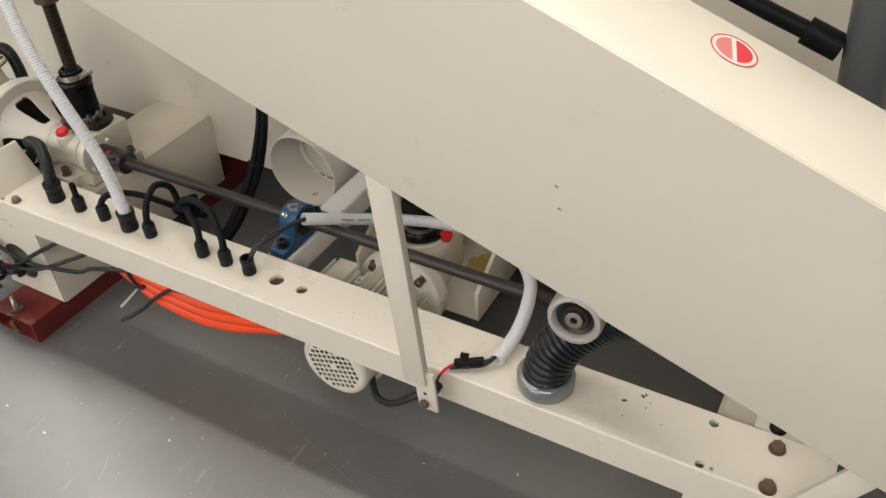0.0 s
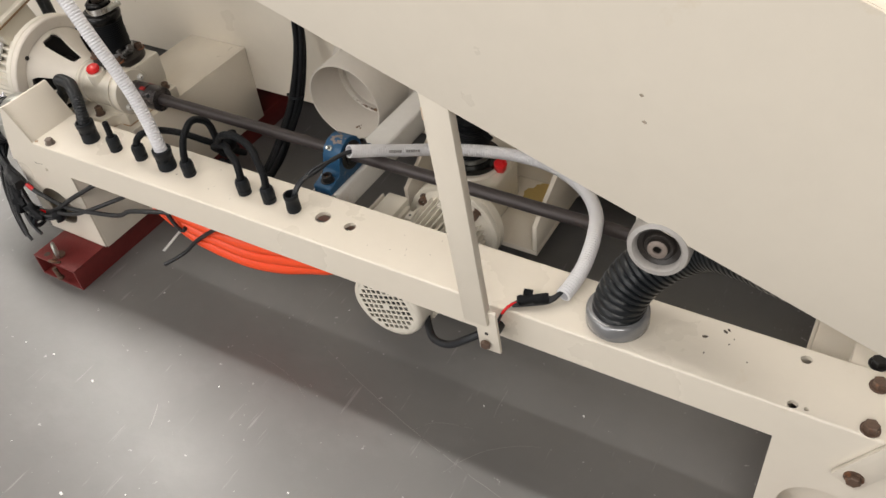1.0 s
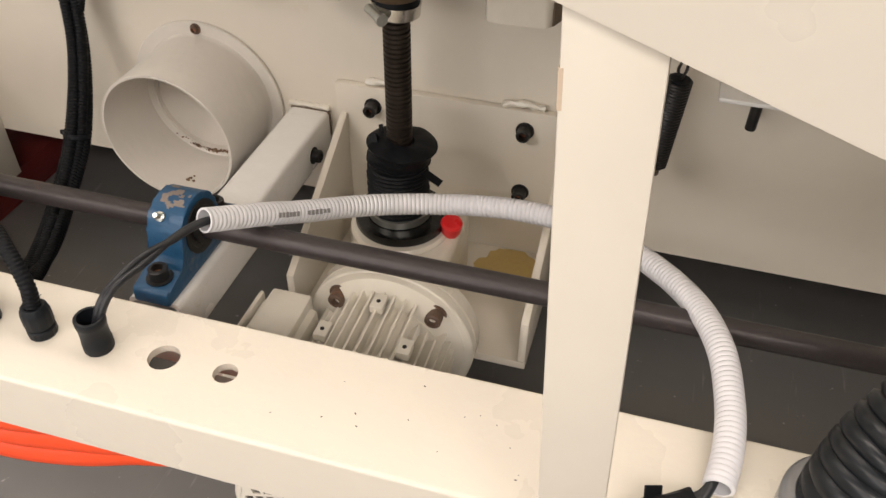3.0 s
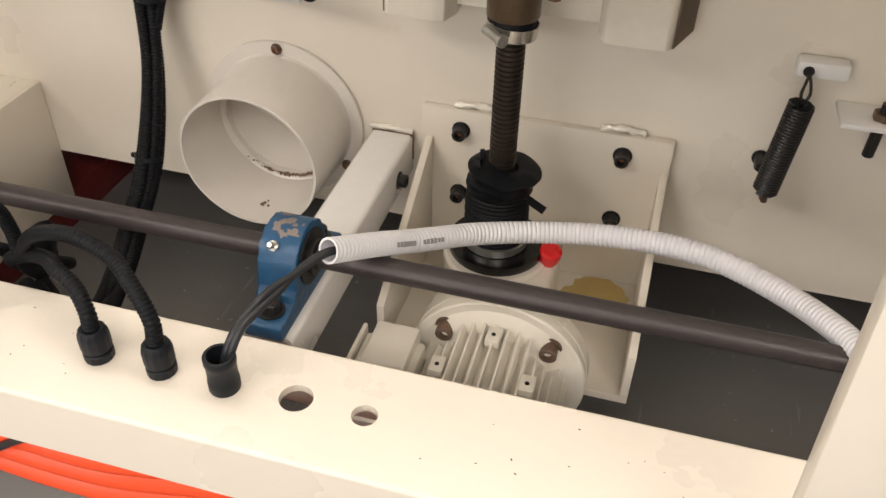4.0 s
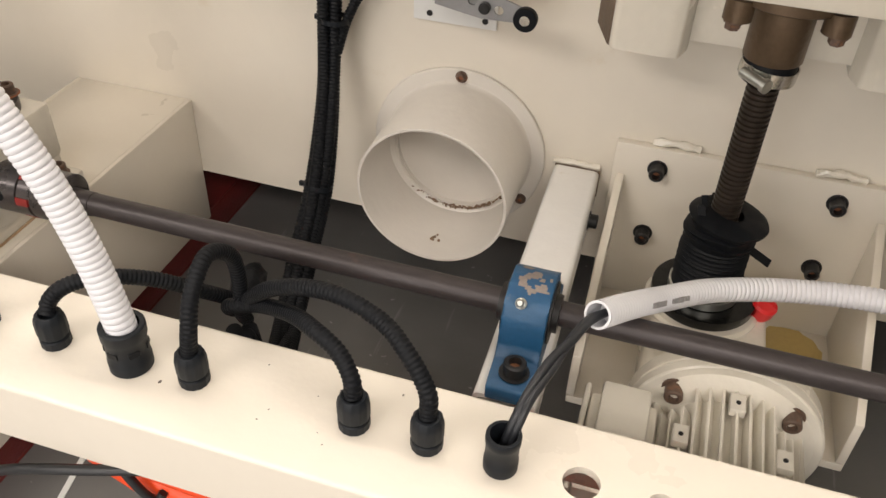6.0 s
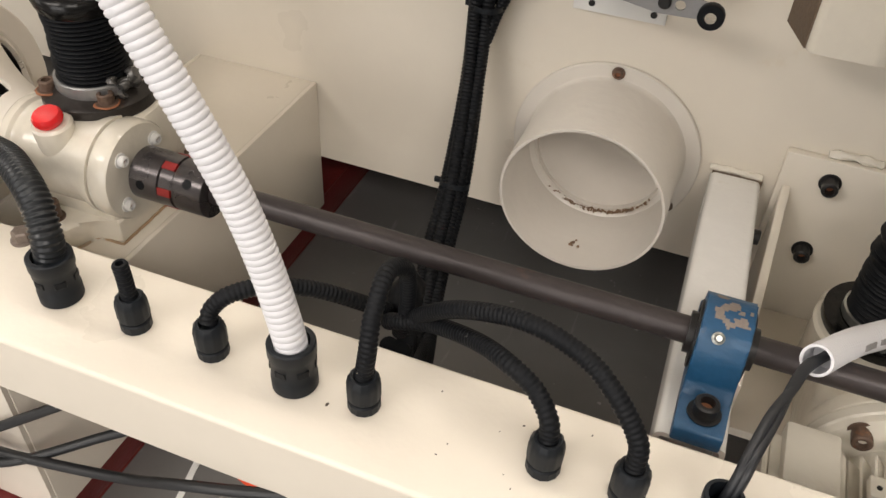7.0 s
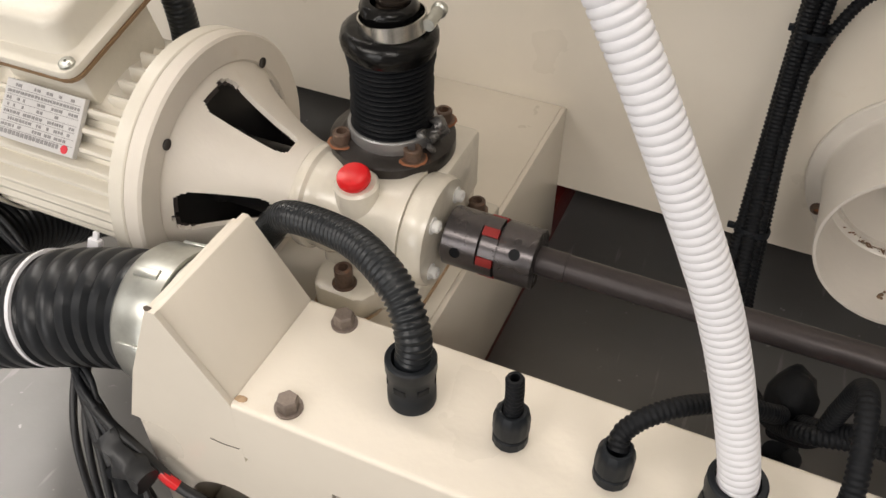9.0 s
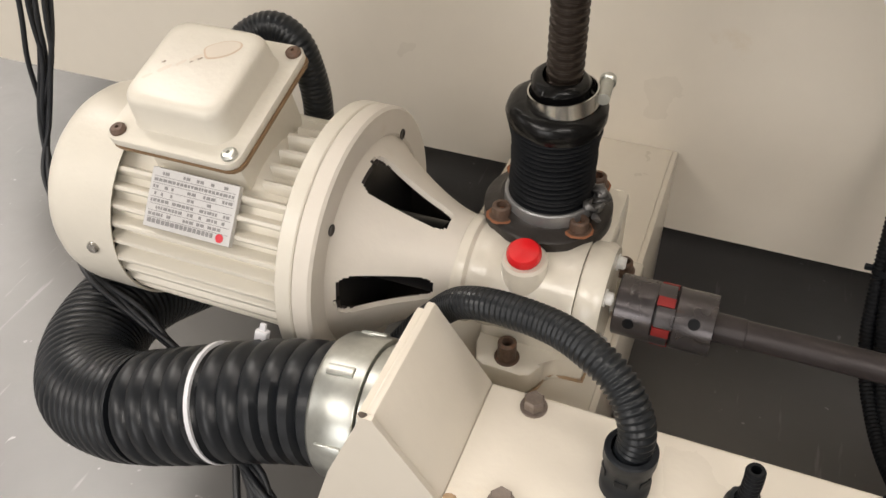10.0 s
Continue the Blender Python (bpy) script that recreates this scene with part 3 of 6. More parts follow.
    for x, y, a, b, z, turn, mt in ((0.0215, 0.0165, 0.0135, 0.0085, 0.1446, 0.5, TAN), (0.0215, 0.0168, 0.0122, 0.0074, 0.1448, 0.5, GLUE), (0.0075, 0.0055, 0.0050, 0.0022, 0.1446, 0.8, GLUE), (-0.0005, -0.0010, 0.0042, 0.0016, 0.1446, 0.9, GLUE), (-0.0095, -0.0085, 0.0055, 0.0020, 0.1446, 0.85, GLUE), (-0.0180, -0.0175, 0.0040, 0.0014, 0.1446, 0.8, GLUE)):
        bm = bmesh.new()
        bm.faces.new([bm.verts.new(p) for p in blot(x, y, a, b, z, 1.3, turn, 0.10)])
        part("glue_mark", bm, mt, lid)
    bm = bmesh.new()
    for x, y, r in ((0.011, 0.005, 0.0011), (0.0065, 0.0010, 0.0008), (-0.0125, -0.003, 0.0009)):
        bm.faces.new([bm.verts.new(p) for p in blot(x, y, r * 1.8, r, 0.1450, x * 90, 0.6, 0.3)])
    ob = part("dirt_speck", bm, SMUDGE, lid)
    ob["kind"] = "stuff"
    bm = bmesh.new()
    prism(bm, [(px + 0.0008, py) for px, py in out], tilt @ Matrix.Translation((0.0002, 0, 0.1094)), 0.0026)
    part("gasket", bm, GASKET, base, "brown stained gasket under the lid")
    # name plate with print
    nm = Matrix.Translation((-0.8125, MY, MZ)) @ Matrix.Rotation(radians(50), 4, "X") @ Matrix.Translation((0, 0, 0.0835))
    bm = bmesh.new()
    box(bm, -0.036, 0.036, -0.0215, 0.0215, -0.004, 0.0008, 0.0004, 1, nm)
    name = part("name_plate", bm, LABEL, root)
    bm = bmesh.new()
    rnd = random.Random(4)
    for row in range(8):
        y = 0.0178 - row * 0.0049
        x = -0.033
        hgt = 0.0011 if row < 7 else 0.0016
        while x < (0.031 if row < 7 else 0.022):
            w = rnd.uniform(0.0012, 0.0034) if row < 7 else rnd.uniform(0.0022, 0.0034)
            if row not in (1, 7) and rnd.random() < 0.33:
                x += w * 1.6
                continue
            box(bm, x, min(x + w, 0.033), y - hgt, y + hgt, 0.0009, 0.0011, 0, 1, nm)
            x += w + 0.0009
    ob = part("print", bm, INK, name)
    ob["kind"] = "stuff"
    bm = bmesh.new()
    for row in range(7):
        y = 0.01535 - row * 0.0049
        box(bm, -0.0335, 0.0335, y - 0.0002, y + 0.0002, 0.0009, 0.00105, 0, 1, nm)
    ob = part("ruling", bm, INK, name)
    ob["kind"] = "stuff"
    bm = bmesh.new()
    lathe(bm, [(0.0031, 0.0009), (0.0031, 0.0012), (0, 0.0012)], nm @ Matrix.Translation((0.0275, -0.0170, 0)), 20)
    part("emblem", bm, RED_INK, name)
    return root


big_motor()


def gearbox_left():
    root = thing("worm_gearbox", "cream painted cast worm gearbox with a cone adapter and red plug", "gearbox", "gearboxes")
    mx = lambda x: axis((x, MY, MZ), (1, 0, 0))
    bm = bmesh.new()
    lathe(bm, [(0.077, 0), (0.101, 0), (0.102, 0.001), (0.102, 0.012), (0.100, 0.014), (0.082, 0.014), (0.080, 0.012), (0.077, 0.012), (0.077, 0)], mx(-0.7185), 64)
    part("adapter_flange", bm, CONE_PAINT, root)
    for a in (45, 135, 225, 315):
        d = Vector((0, math.cos(radians(a)), math.sin(radians(a))))
        bm = bmesh.new()
        lathe(bm, [(0.0042, 0), (0.0042, 0.0006), (0.0034, 0.0006), (0.003, 0.0003), (0, 0.0003)], axis(Vector((-0.7043, MY, MZ)) + d * 0.083, (1, 0, 0)), 16)
        part("flange_screw", bm, IRON, root)
    # cone with four windows
    bm = bmesh.new()
    seg, n = 320, 44
    rows = []
    for i in range(n + 1):
        s = i / n
        x = -0.7065 + s * 0.077
        r = 0.080 - 0.0415 * (1 - (1 - s) ** 1.5) - 0.002 * s
        rows.append([(x, r, 2 * math.pi * k / seg) for k in range(seg)])
    grid = [[bm.verts.new((x, MY + r * math.cos(a), MZ + r * math.sin(a))) for x, r, a in row] for row in rows]
    for i in range(n):
        s = (i + 0.5) / n
        for k in range(seg):
            deg = 360 * (k + 0.5) / seg
            worn = 0.10 * noise.noise(Vector((s * 7, deg * 0.12, 4.0)))
            if any(abs((s - 0.46) / 0.38) ** 5 + abs(((deg - c + 180) % 360 - 180) / w) ** 5 < 1 + worn for c, w in ((94, 15.5), (172, 13.5), (244, 16), (316, 16), (28, 16))):
                continue
            bm.faces.new((grid[i][k], grid[i][(k + 1) % seg], grid[i + 1][(k + 1) % seg], grid[i + 1][k]))
    bm.normal_update()
    inner = bm.copy()
    bmesh.ops.solidify(bm, geom=bm.faces[:], thickness=0.0045)
    cone = part("cone", bm, CONE_PAINT, root)
    # thin brown-black shell set just within the cone wall
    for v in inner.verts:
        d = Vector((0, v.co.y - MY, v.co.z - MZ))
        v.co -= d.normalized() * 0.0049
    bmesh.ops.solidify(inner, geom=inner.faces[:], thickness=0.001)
    part("dark_lining", inner, LINING_DARK, cone, "dark lining inside the cone")
    bm = bmesh.new()
    lathe(bm, [(0, -0.079), (0.0765, -0.079), (0.0765, -0.077), (0.030, -0.076), (0.027, -0.072), (0.027, -0.02), (0.014, -0.019), (0.014, 0), (0, 0)], mx(-0.63), 32)
    part("motor_shaft", bm, BLACK_BOLT, root, "dark motor shaft and seat")
    # housing: neck, round body, square foot, end cover
    bm = bmesh.new()
    lathe(bm, [(0, 0), (0.0385, 0), (0.0400, 0.002), (0.0400, 0.009), (0.0375, 0.0115), (0.0370, 0.016), (0.0385, 0.020), (0.0385, 0.026), (0.0375, 0.030), (0.0372, 0.074), (0.0405, 0.082), (0.0410, 0.0875), (0, 0.0885)], axis((-0.6315, 0.1385, 0.3118), (1, 0, 0)), 48)
    part("housing", bm, CREAM_CAST, root)
    bm = bmesh.new()
    lathe(bm, [(0, -0.052), (0.038, -0.052), (0.0425, -0.048), (0.0425, 0.040), (0.0435, 0.046), (0.0435, 0.0535), (0, 0.0535)], axis((-0.583, 0.1775, 0.2915), (0, 0, 1)), 40)
    part("wheel_case", bm, CREAM_CAST, root)
    bm = bmesh.new()
    box(bm, -0.613, -0.535, 0.112, 0.225, 0.268, 0.300, 0.006, 3)
    part("base_block", bm, CREAM_CAST, root)
    # thick foot plate with a chamfered lug at the front
    edge = [(-0.612, 0.2255), (-0.612, 0.104), (-0.6065, 0.0875), (-0.6000, 0.0845), (-0.5720, 0.0835), (-0.5655, 0.0860), (-0.5605, 0.0960), (-0.5585, 0.1050), (-0.5525, 0.1095), (-0.5325, 0.1105), (-0.5325, 0.2255)]
    bm = bmesh.new()
    prism(bm, edge, Matrix.Translation((0, 0, 0.2532)), 0.0208, 0.003)
    part("foot", bm, CREAM_CAST, root)
    bm = bmesh.new()
    run = []
    for (ax, ay), (bx, by) in zip(edge, edge[1:]):
        n = max(2, int(math.hypot(bx - ax, by - ay) / 0.004))
        run += [(ax + (bx - ax) * k / n, ay + (by - ay) * k / n - 0.0008, 0.2530 + 0.0010 * noise.noise(Vector((ax * 300 + k, by * 300, 3.1)))) for k in range(n)]
    sweep(bm, run, 0.0013, 6, 0.003)
    part("rust_seam", bm, SEAM, root, "rusty seam round the foot")
    bm = bmesh.new()
    box(bm, -0.622, -0.532, 0.146, 0.224, 0.29, 0.3455, 0.005)
    part("shoulder", bm, CREAM_CAST, root)
    bm = bmesh.new()
    box(bm, -0.538, -0.512, 0.192, 0.222, 0.2535, 0.279, 0.004)
    part("lug", bm, CREAM_CAST, root)
    socket_screw(root, (-0.5265, 0.207, 0.279), (0, 0, 1), 0.0066, 0.0105, RUST)
    socket_screw(root, (-0.5855, 0.0965, 0.2738), (0, 0, 1), 0.0068, 0.0165, RUST)
    bm = bmesh.new()
    lathe(bm, [(0, -0.004), (0.0400, -0.004), (0.0412, -0.002), (0.0412, 0.0105), (0.0395, 0.0135), (0.018, 0.0135), (0, 0.0135)], axis((-0.5395, 0.1395, 0.3105), (1, 0, 0)), 48)
    part("end_cover", bm, CREAM_CAST, root)
    for a in (41, 130, 218, 311):
        d = Vector((0, math.cos(radians(a)), math.sin(radians(a))))
        socket_screw(root, Vector((-0.5263, 0.1405, 0.309)) + d * 0.0290, (1, 0, 0), 0.0046, 0.006, WHITE_PLATE, core=RUST_PLUG)
    # boss with the red breather plug
    c = Vector((-0.582, 0.1195, 0.3455))
    bm = bmesh.new()
    lathe(bm, [(0, -0.045), (0.0160, -0.045), (0.0158, 0.006), (0.014, 0.008), (0, 0.008)], axis(c, (0.0, -0.12, 1)), 28)
    part("boss", bm, CREAM_CAST, root)
    bm = bmesh.new()
    d = Vector((0.0, -0.25, 1)).normalized()
    lathe(bm, [(0.008, 0), (0.0105, 0.001), (0.0118, 0.0035), (0.0118, 0.0068), (0.0100, 0.0092), (0.0045, 0.0104), (0, 0.0106)], axis(c + d * 0.0085, d), 24)
    part("plug", bm, RED, root, "red plastic breather plug")
    return root


gearbox_left()


def left_flange(root, x, y, zf, r):
    """Greasy cast flange with four rusty screws and the band round the foot of the bellows."""
    cx, cy = x - 0.002, y + 0.003
    bm = bmesh.new()
    lathe(bm, [(0.028, -0.003), (0.0445, -0.003), (0.0459, -0.0015), (0.0459, 0.0085), (0.0440, 0.0105), (0.038, 0.012), (0.034, 0.0165), (0.028, 0.0165)], axis((cx, cy, zf), (0, 0, 1)), 48)
    fl = part("flange", bm, IRON, root, "greasy dark cast flange")
    for a in (228, 318, 42, 138):
        p = (cx + 0.0385 * math.cos(radians(a)), cy + 0.0385 * math.sin(radians(a)), zf + 0.0115)
        socket_screw(fl, p, (0, 0, 1), 0.0066, 0.0095, RUST)
        bm = bmesh.new()
        lathe(bm, [(0.0082, 0.0002), (0.0104, 0.0001), (0.0095, 0.0008), (0.0082, 0.0011)], axis(p, (0, 0, 1)), 20)
        for v in bm.verts:
            v.co.x += noise.noise(v.co * 300) * 0.0014
            v.co.y += noise.noise(v.co * 260) * 0.0014
        part("rust_ring", bm, RUST_PLUG, fl)
    bm = bmesh.new()
    lathe(bm, [(r + 0.0022, 0), (r + 0.0028, 0.001), (r + 0.0024, 0.0125), (r + 0.0014, 0.0135), (r - 0.004, 0.0135)], axis((x, y, zf + 0.0105), (0, 0, 1)), 40)
    part("band", bm, GREY_METAL, root, "dull steel band clamp")


def bellows_part(root, x, y, z0, folds, pitch, r, top_r, mat=RUBBER, seed=1):
    rnd = random.Random(seed)
    bm = bmesh.new()
    prof = []
    z = z0
    for k in range(folds):
        rr = r * (1 + 0.03 * rnd.uniform(-1, 1))
        prof += [(rr - 0.0035, z), (rr - 0.0008, z + pitch * 0.25), (rr, z + pitch * 0.5), (rr - 0.0008, z + pitch * 0.75)]
        z += pitch
    prof += [(r - 0.002, z), (r - 0.008, z + 0.002), (top_r, z + 0.004)]
    lathe(bm, prof, axis((x, y, 0), (0, 0, 1)), 40)
    for v in bm.verts:
        k = noise.noise(v.co * 22) * 0.0022
        v.co.x += k
        v.co.y += k * 0.7
    return part("bellows", bm, mat, root), z + 0.004


def thread_rod(root, x, y, z0, z1, r, pitch, name="screw", mat=THREAD):
    bm = bmesh.new()
    prof, z = [(r - 0.0016, z0)], z0
    while z < z1:
        prof += [(r - 0.0016, z + pitch * 0.1), (r, z + pitch * 0.28), (r, z + pitch * 0.62), (r - 0.0016, z + pitch * 0.8)]
        z += pitch
    lathe(bm, prof + [(0, z)], axis((x, y, 0), (0.0, 0.0, 1)), 24)
    return part(name, bm, mat, root)


def worm_clamp(root, p, r, h, lean=0.0, turn=0.0):
    m = Matrix.Translation(p) @ Matrix.Rotation(radians(lean), 4, "Y") @ Matrix.Rotation(radians(turn), 4, "Z")
    bm = bmesh.new()
    lathe(bm, [(r, -h / 2), (r + 0.001, -h / 2), (r + 0.001, h / 2), (r, h / 2), (r, -h / 2)], m, 40)
    band = part("hose_clamp", bm, BRIGHT, root, "bright steel worm drive clamp")
    bm = bmesh.new()
    lathe(bm, [(0, -0.010), (0.0042, -0.010), (0.0042, 0.010), (0.0055, 0.011), (0.0055, 0.015), (0, 0.015)], m @ axis((r + 0.0045, 0, 0), (0.25, 1, 0)), 12)
    part("clamp_screw", bm, ZINC, band)
    return band


def left_screw():
    root = thing("lifting_screw", "greased black lifting screw in a rubber bellows on a flange", "lifting screw", "lifting screws")
    x, y = -0.581, 0.1745
    left_flange(root, x, y, 0.3475, 0.0300)
    bellows_part(root, x, y, 0.365, 18, 0.0037, 0.0302, 0.024, RUBBER, 2)
    # slack upper fold of the rubber
    bm = bmesh.new()
    lathe(bm, [(0.0310, 0), (0.0330, 0.006), (0.032, 0.012), (0.0265, 0.0165), (0.020, 0.0165), (0.0185, 0.026), (0.0205, 0.030), (0.0165, 0.034), (0.0135, 0.034)],
          axis((x, y, 0.4285), (0.05, -0.02, 1)), 36)
    for v in bm.verts:
        v.co += Vector((1, 0.6, 0.5)) * noise.noise(v.co * 40) * 0.0025
    part("rubber_neck", bm, GREASY, root, angle=75)
    worm_clamp(root, (x + 0.004, y - 0.002, 0.4485), 0.0218, 0.0105, -6, 20)
    thread_rod(root, x + 0.003, y + 0.002, 0.455, 1.25, 0.0120, 0.0058)
    bm = bmesh.new()
    lathe(bm, [(0.012, 0), (0.0205, 0), (0.0215, 0.001), (0.0215, 0.055), (0.012, 0.055)], axis((x + 0.003, y + 0.002, 0.588), (0, 0, 1)), 36)
    part("nut", bm, BRONZE, root, "brown bronze lifting nut")
    # torn rubber and grease at the flange
    bm = bmesh.new()
    rnd = random.Random(3)
    for k in range(9):
        p = Vector((x + 0.0335 + rnd.uniform(-0.004, 0.003), y - 0.006 + rnd.uniform(-0.010, 0.012), 0.362 + rnd.uniform(0, 0.016)))
        bmesh.ops.create_icosphere(bm, subdivisions=2, radius=rnd.uniform(0.0035, 0.007), matrix=Matrix.LocRotScale(p, Euler((rnd.random(), rnd.random(), 0)), (1, 0.7, 1.2)))
    for v in bm.verts:
        v.co += Vector((1, 1, 1)) * noise.noise(v.co * 160) * 0.003
    ob = part("torn_foil", bm, TORN_FOIL, root, "crumpled greasy grey foil")
    ob["kind"] = "stuff"


left_screw()


def coupling():
    root = thing("jaw_coupling", "oiled steel jaw coupling with a red rubber spider", "coupling")
    m = axis((-0.5195, 0.139, 0.3122), (1, 0, 0))
    r = 0.0215
    for name, a, b in (("hub", 0.0, 0.0265), ("hub", 0.0395, 0.066)):
        bm = bmesh.new()
        lathe(bm, [(0.0, a), (r - 0.001, a), (r, a + 0.001), (r, b - 0.0005), (r - 0.0008, b), (0, b)], m, 48)
        part(name, bm, COUPLING, root)
    bm = bmesh.new()
    lathe(bm, [(0.0, 0.0262), (r - 0.003, 0.0262), (r - 0.003, 0.0398), (0, 0.0398)], m, 32)
    part("core", bm, BLACK_BOLT, root)
    # jaws and spider legs by turns round the gap
    for k in range(6):
        bm = bmesh.new()
        a0, a1 = math.radians(60 * k + 2), math.radians(60 * k + 42)
        fr, to = (0.0262, 0.038) if k % 2 else (0.028, 0.0398)
        ring = [(rr * math.cos(a), rr * math.sin(a)) for rr, seq in ((r, [a0 + (a1 - a0) * j / 6 for j in range(7)]), (r - 0.010, [a1 - (a1 - a0) * j / 6 for j in range(7)])) for a in seq]
        prism(bm, ring, m @ Matrix.Translation((0, 0, fr)), to - fr)
        part("jaw", bm, COUPLING, root)
        a0, a1 = math.radians(60 * k + 43), math.radians(60 * k + 61)
        ring = [(rr * math.cos(a), rr * math.sin(a)) for rr, seq in ((r + 0.0004, [a0 + (a1 - a0) * j / 5 for j in range(6)]), (r - 0.010, [a1 - (a1 - a0) * j / 5 for j in range(6)])) for a in seq]
        bm = bmesh.new()
        prism(bm, ring, m @ Matrix.Translation((0, 0, 0.0272)), 0.0115)
        part("spider_leg", bm, SPIDER, root)
    # set screw holes as black discs, the shade inside given by their colour
    for h, lift in ((0.0115, 10), (0.053, 40)):
        out = Vector((0, -math.cos(radians(lift)), math.sin(radians(lift))))
        bm = bmesh.new()
        lathe(bm, [(0.0040, 0.0), (0.0040, 0.0004), (0.0034, 0.0004), (0.0034, 0.0002), (0, 0.0002)], axis(m @ Vector((0, 0, h)) + out * (r - 0.0002), out), 14)
        part("set_screw_disc", bm, RUBBER, root)


coupling()

root = thing("drive_shaft", "long dark steel drive shaft running along the beam", "shaft")
bm = bmesh.new()
lathe(bm, [(0, 0), (0.0096, 0), (0.0096, 1.1), (0, 1.1)], axis((-0.456, 0.139, 0.3122), (1, 0, 0)), 32)
part("rod", bm, SHAFT, root)
bm = bmesh.new()
lathe(bm, [(0.0094, 0), (0.0102, 0.0006), (0.0102, 0.0225), (0.0094, 0.023)], axis((-0.456, 0.139, 0.3122), (1, 0, 0)), 32)
part("sleeve", bm, SHAFT, root)


def pillow_block():
    root = thing("pillow_block", "worn blue cast pillow block bearing on a square tube", "bearing")
    x, y, z = -0.0625, 0.138, 0.3122
    zb = 0.2755
    m = Matrix.Translation((x - 0.018, y, z)) @ Matrix(((0, 0, 1, 0), (1, 0, 0, 0), (0, 1, 0, 0), (0, 0, 0, 1)))
    pts = [(-0.0635, zb - z), (0.0635, zb - z), (0.0635, zb - z + 0.0125), (0.060, zb - z + 0.0145), (0.037, zb - z + 0.0165), (0.0310, -0.012)]
    pts += [(0.0298 * math.cos(a), 0.0298 * math.sin(a)) for a in [math.pi * k / 18 for k in range(0, 19)]]
    pts += [(-0.0310, -0.012), (-0.037, zb - z + 0.0165), (-0.060, zb - z + 0.0145), (-0.0635, zb - z + 0.0125)]
    bm = bmesh.new()
    prism(bm, pts, Matrix.Translation((0.002, 0, 0)) @ m, 0.032, 0.0018)
    body = part("housing", bm, BLUE, root)
    # paint worn to bare metal on the crown
    bm = bmesh.new()
    n1, n2 = 26, 22
    grid = [[bm.verts.new((x - 0.0135 + 0.027 * i / n1, y + 0.0301 * math.cos(radians(48 + 74 * j / n2)), z + 0.0301 * math.sin(radians(48 + 74 * j / n2)))) for j in range(n2 + 1)] for i in range(n1 + 1)]
    for i in range(n1):
        for j in range(n2):
            c = grid[i][j].co
            edge = max(abs(i / n1 - 0.5), abs(j / n2 - 0.5)) * 1.1
            if noise.noise(c * 120) + 0.5 * noise.noise(c * 330) > edge - 0.16:
                bm.faces.new((grid[i][j], grid[i + 1][j], grid[i + 1][j + 1], grid[i][j + 1]))
    bmesh.ops.delete(bm, geom=[v for v in bm.verts if not v.link_faces], context="VERTS")
    part("worn_patch", bm, WORN_METAL, body, "paint worn to bare metal")
    for s in (-1, 1):
        bm = bmesh.new()
        lathe(bm, [(0.0235, 0), (0.0235, 0.0015), (0.0185, 0.0016), (0.0180, 0.001), (0.0145, 0.001), (0.0145, 0.0060), (0.0098, 0.0060)], axis((x + s * 0.0161, y, z), (s, 0, 0)), 32)
        part("inner_ring", bm, BLACK_BOLT, root)
    for s in (-1, 1):
        socket_screw(root, (x + 0.001, y + s * 0.0475, zb + 0.0155), (0, 0, 1), 0.0082, 0.011, BLACK_BOLT)
    bm = bmesh.new()
    d = Vector((0, -0.72, 0.7))
    lathe(bm, [(0.0042, 0), (0.0042, 0.002), (0.0022, 0.003), (0.0022, 0.006), (0.003, 0.007), (0.002, 0.009), (0, 0.009)], axis(Vector((x - 0.004, y, z)) + d * 0.0298, d), 14)
    part("grease_nipple", bm, ZINC, root)


pillow_block()


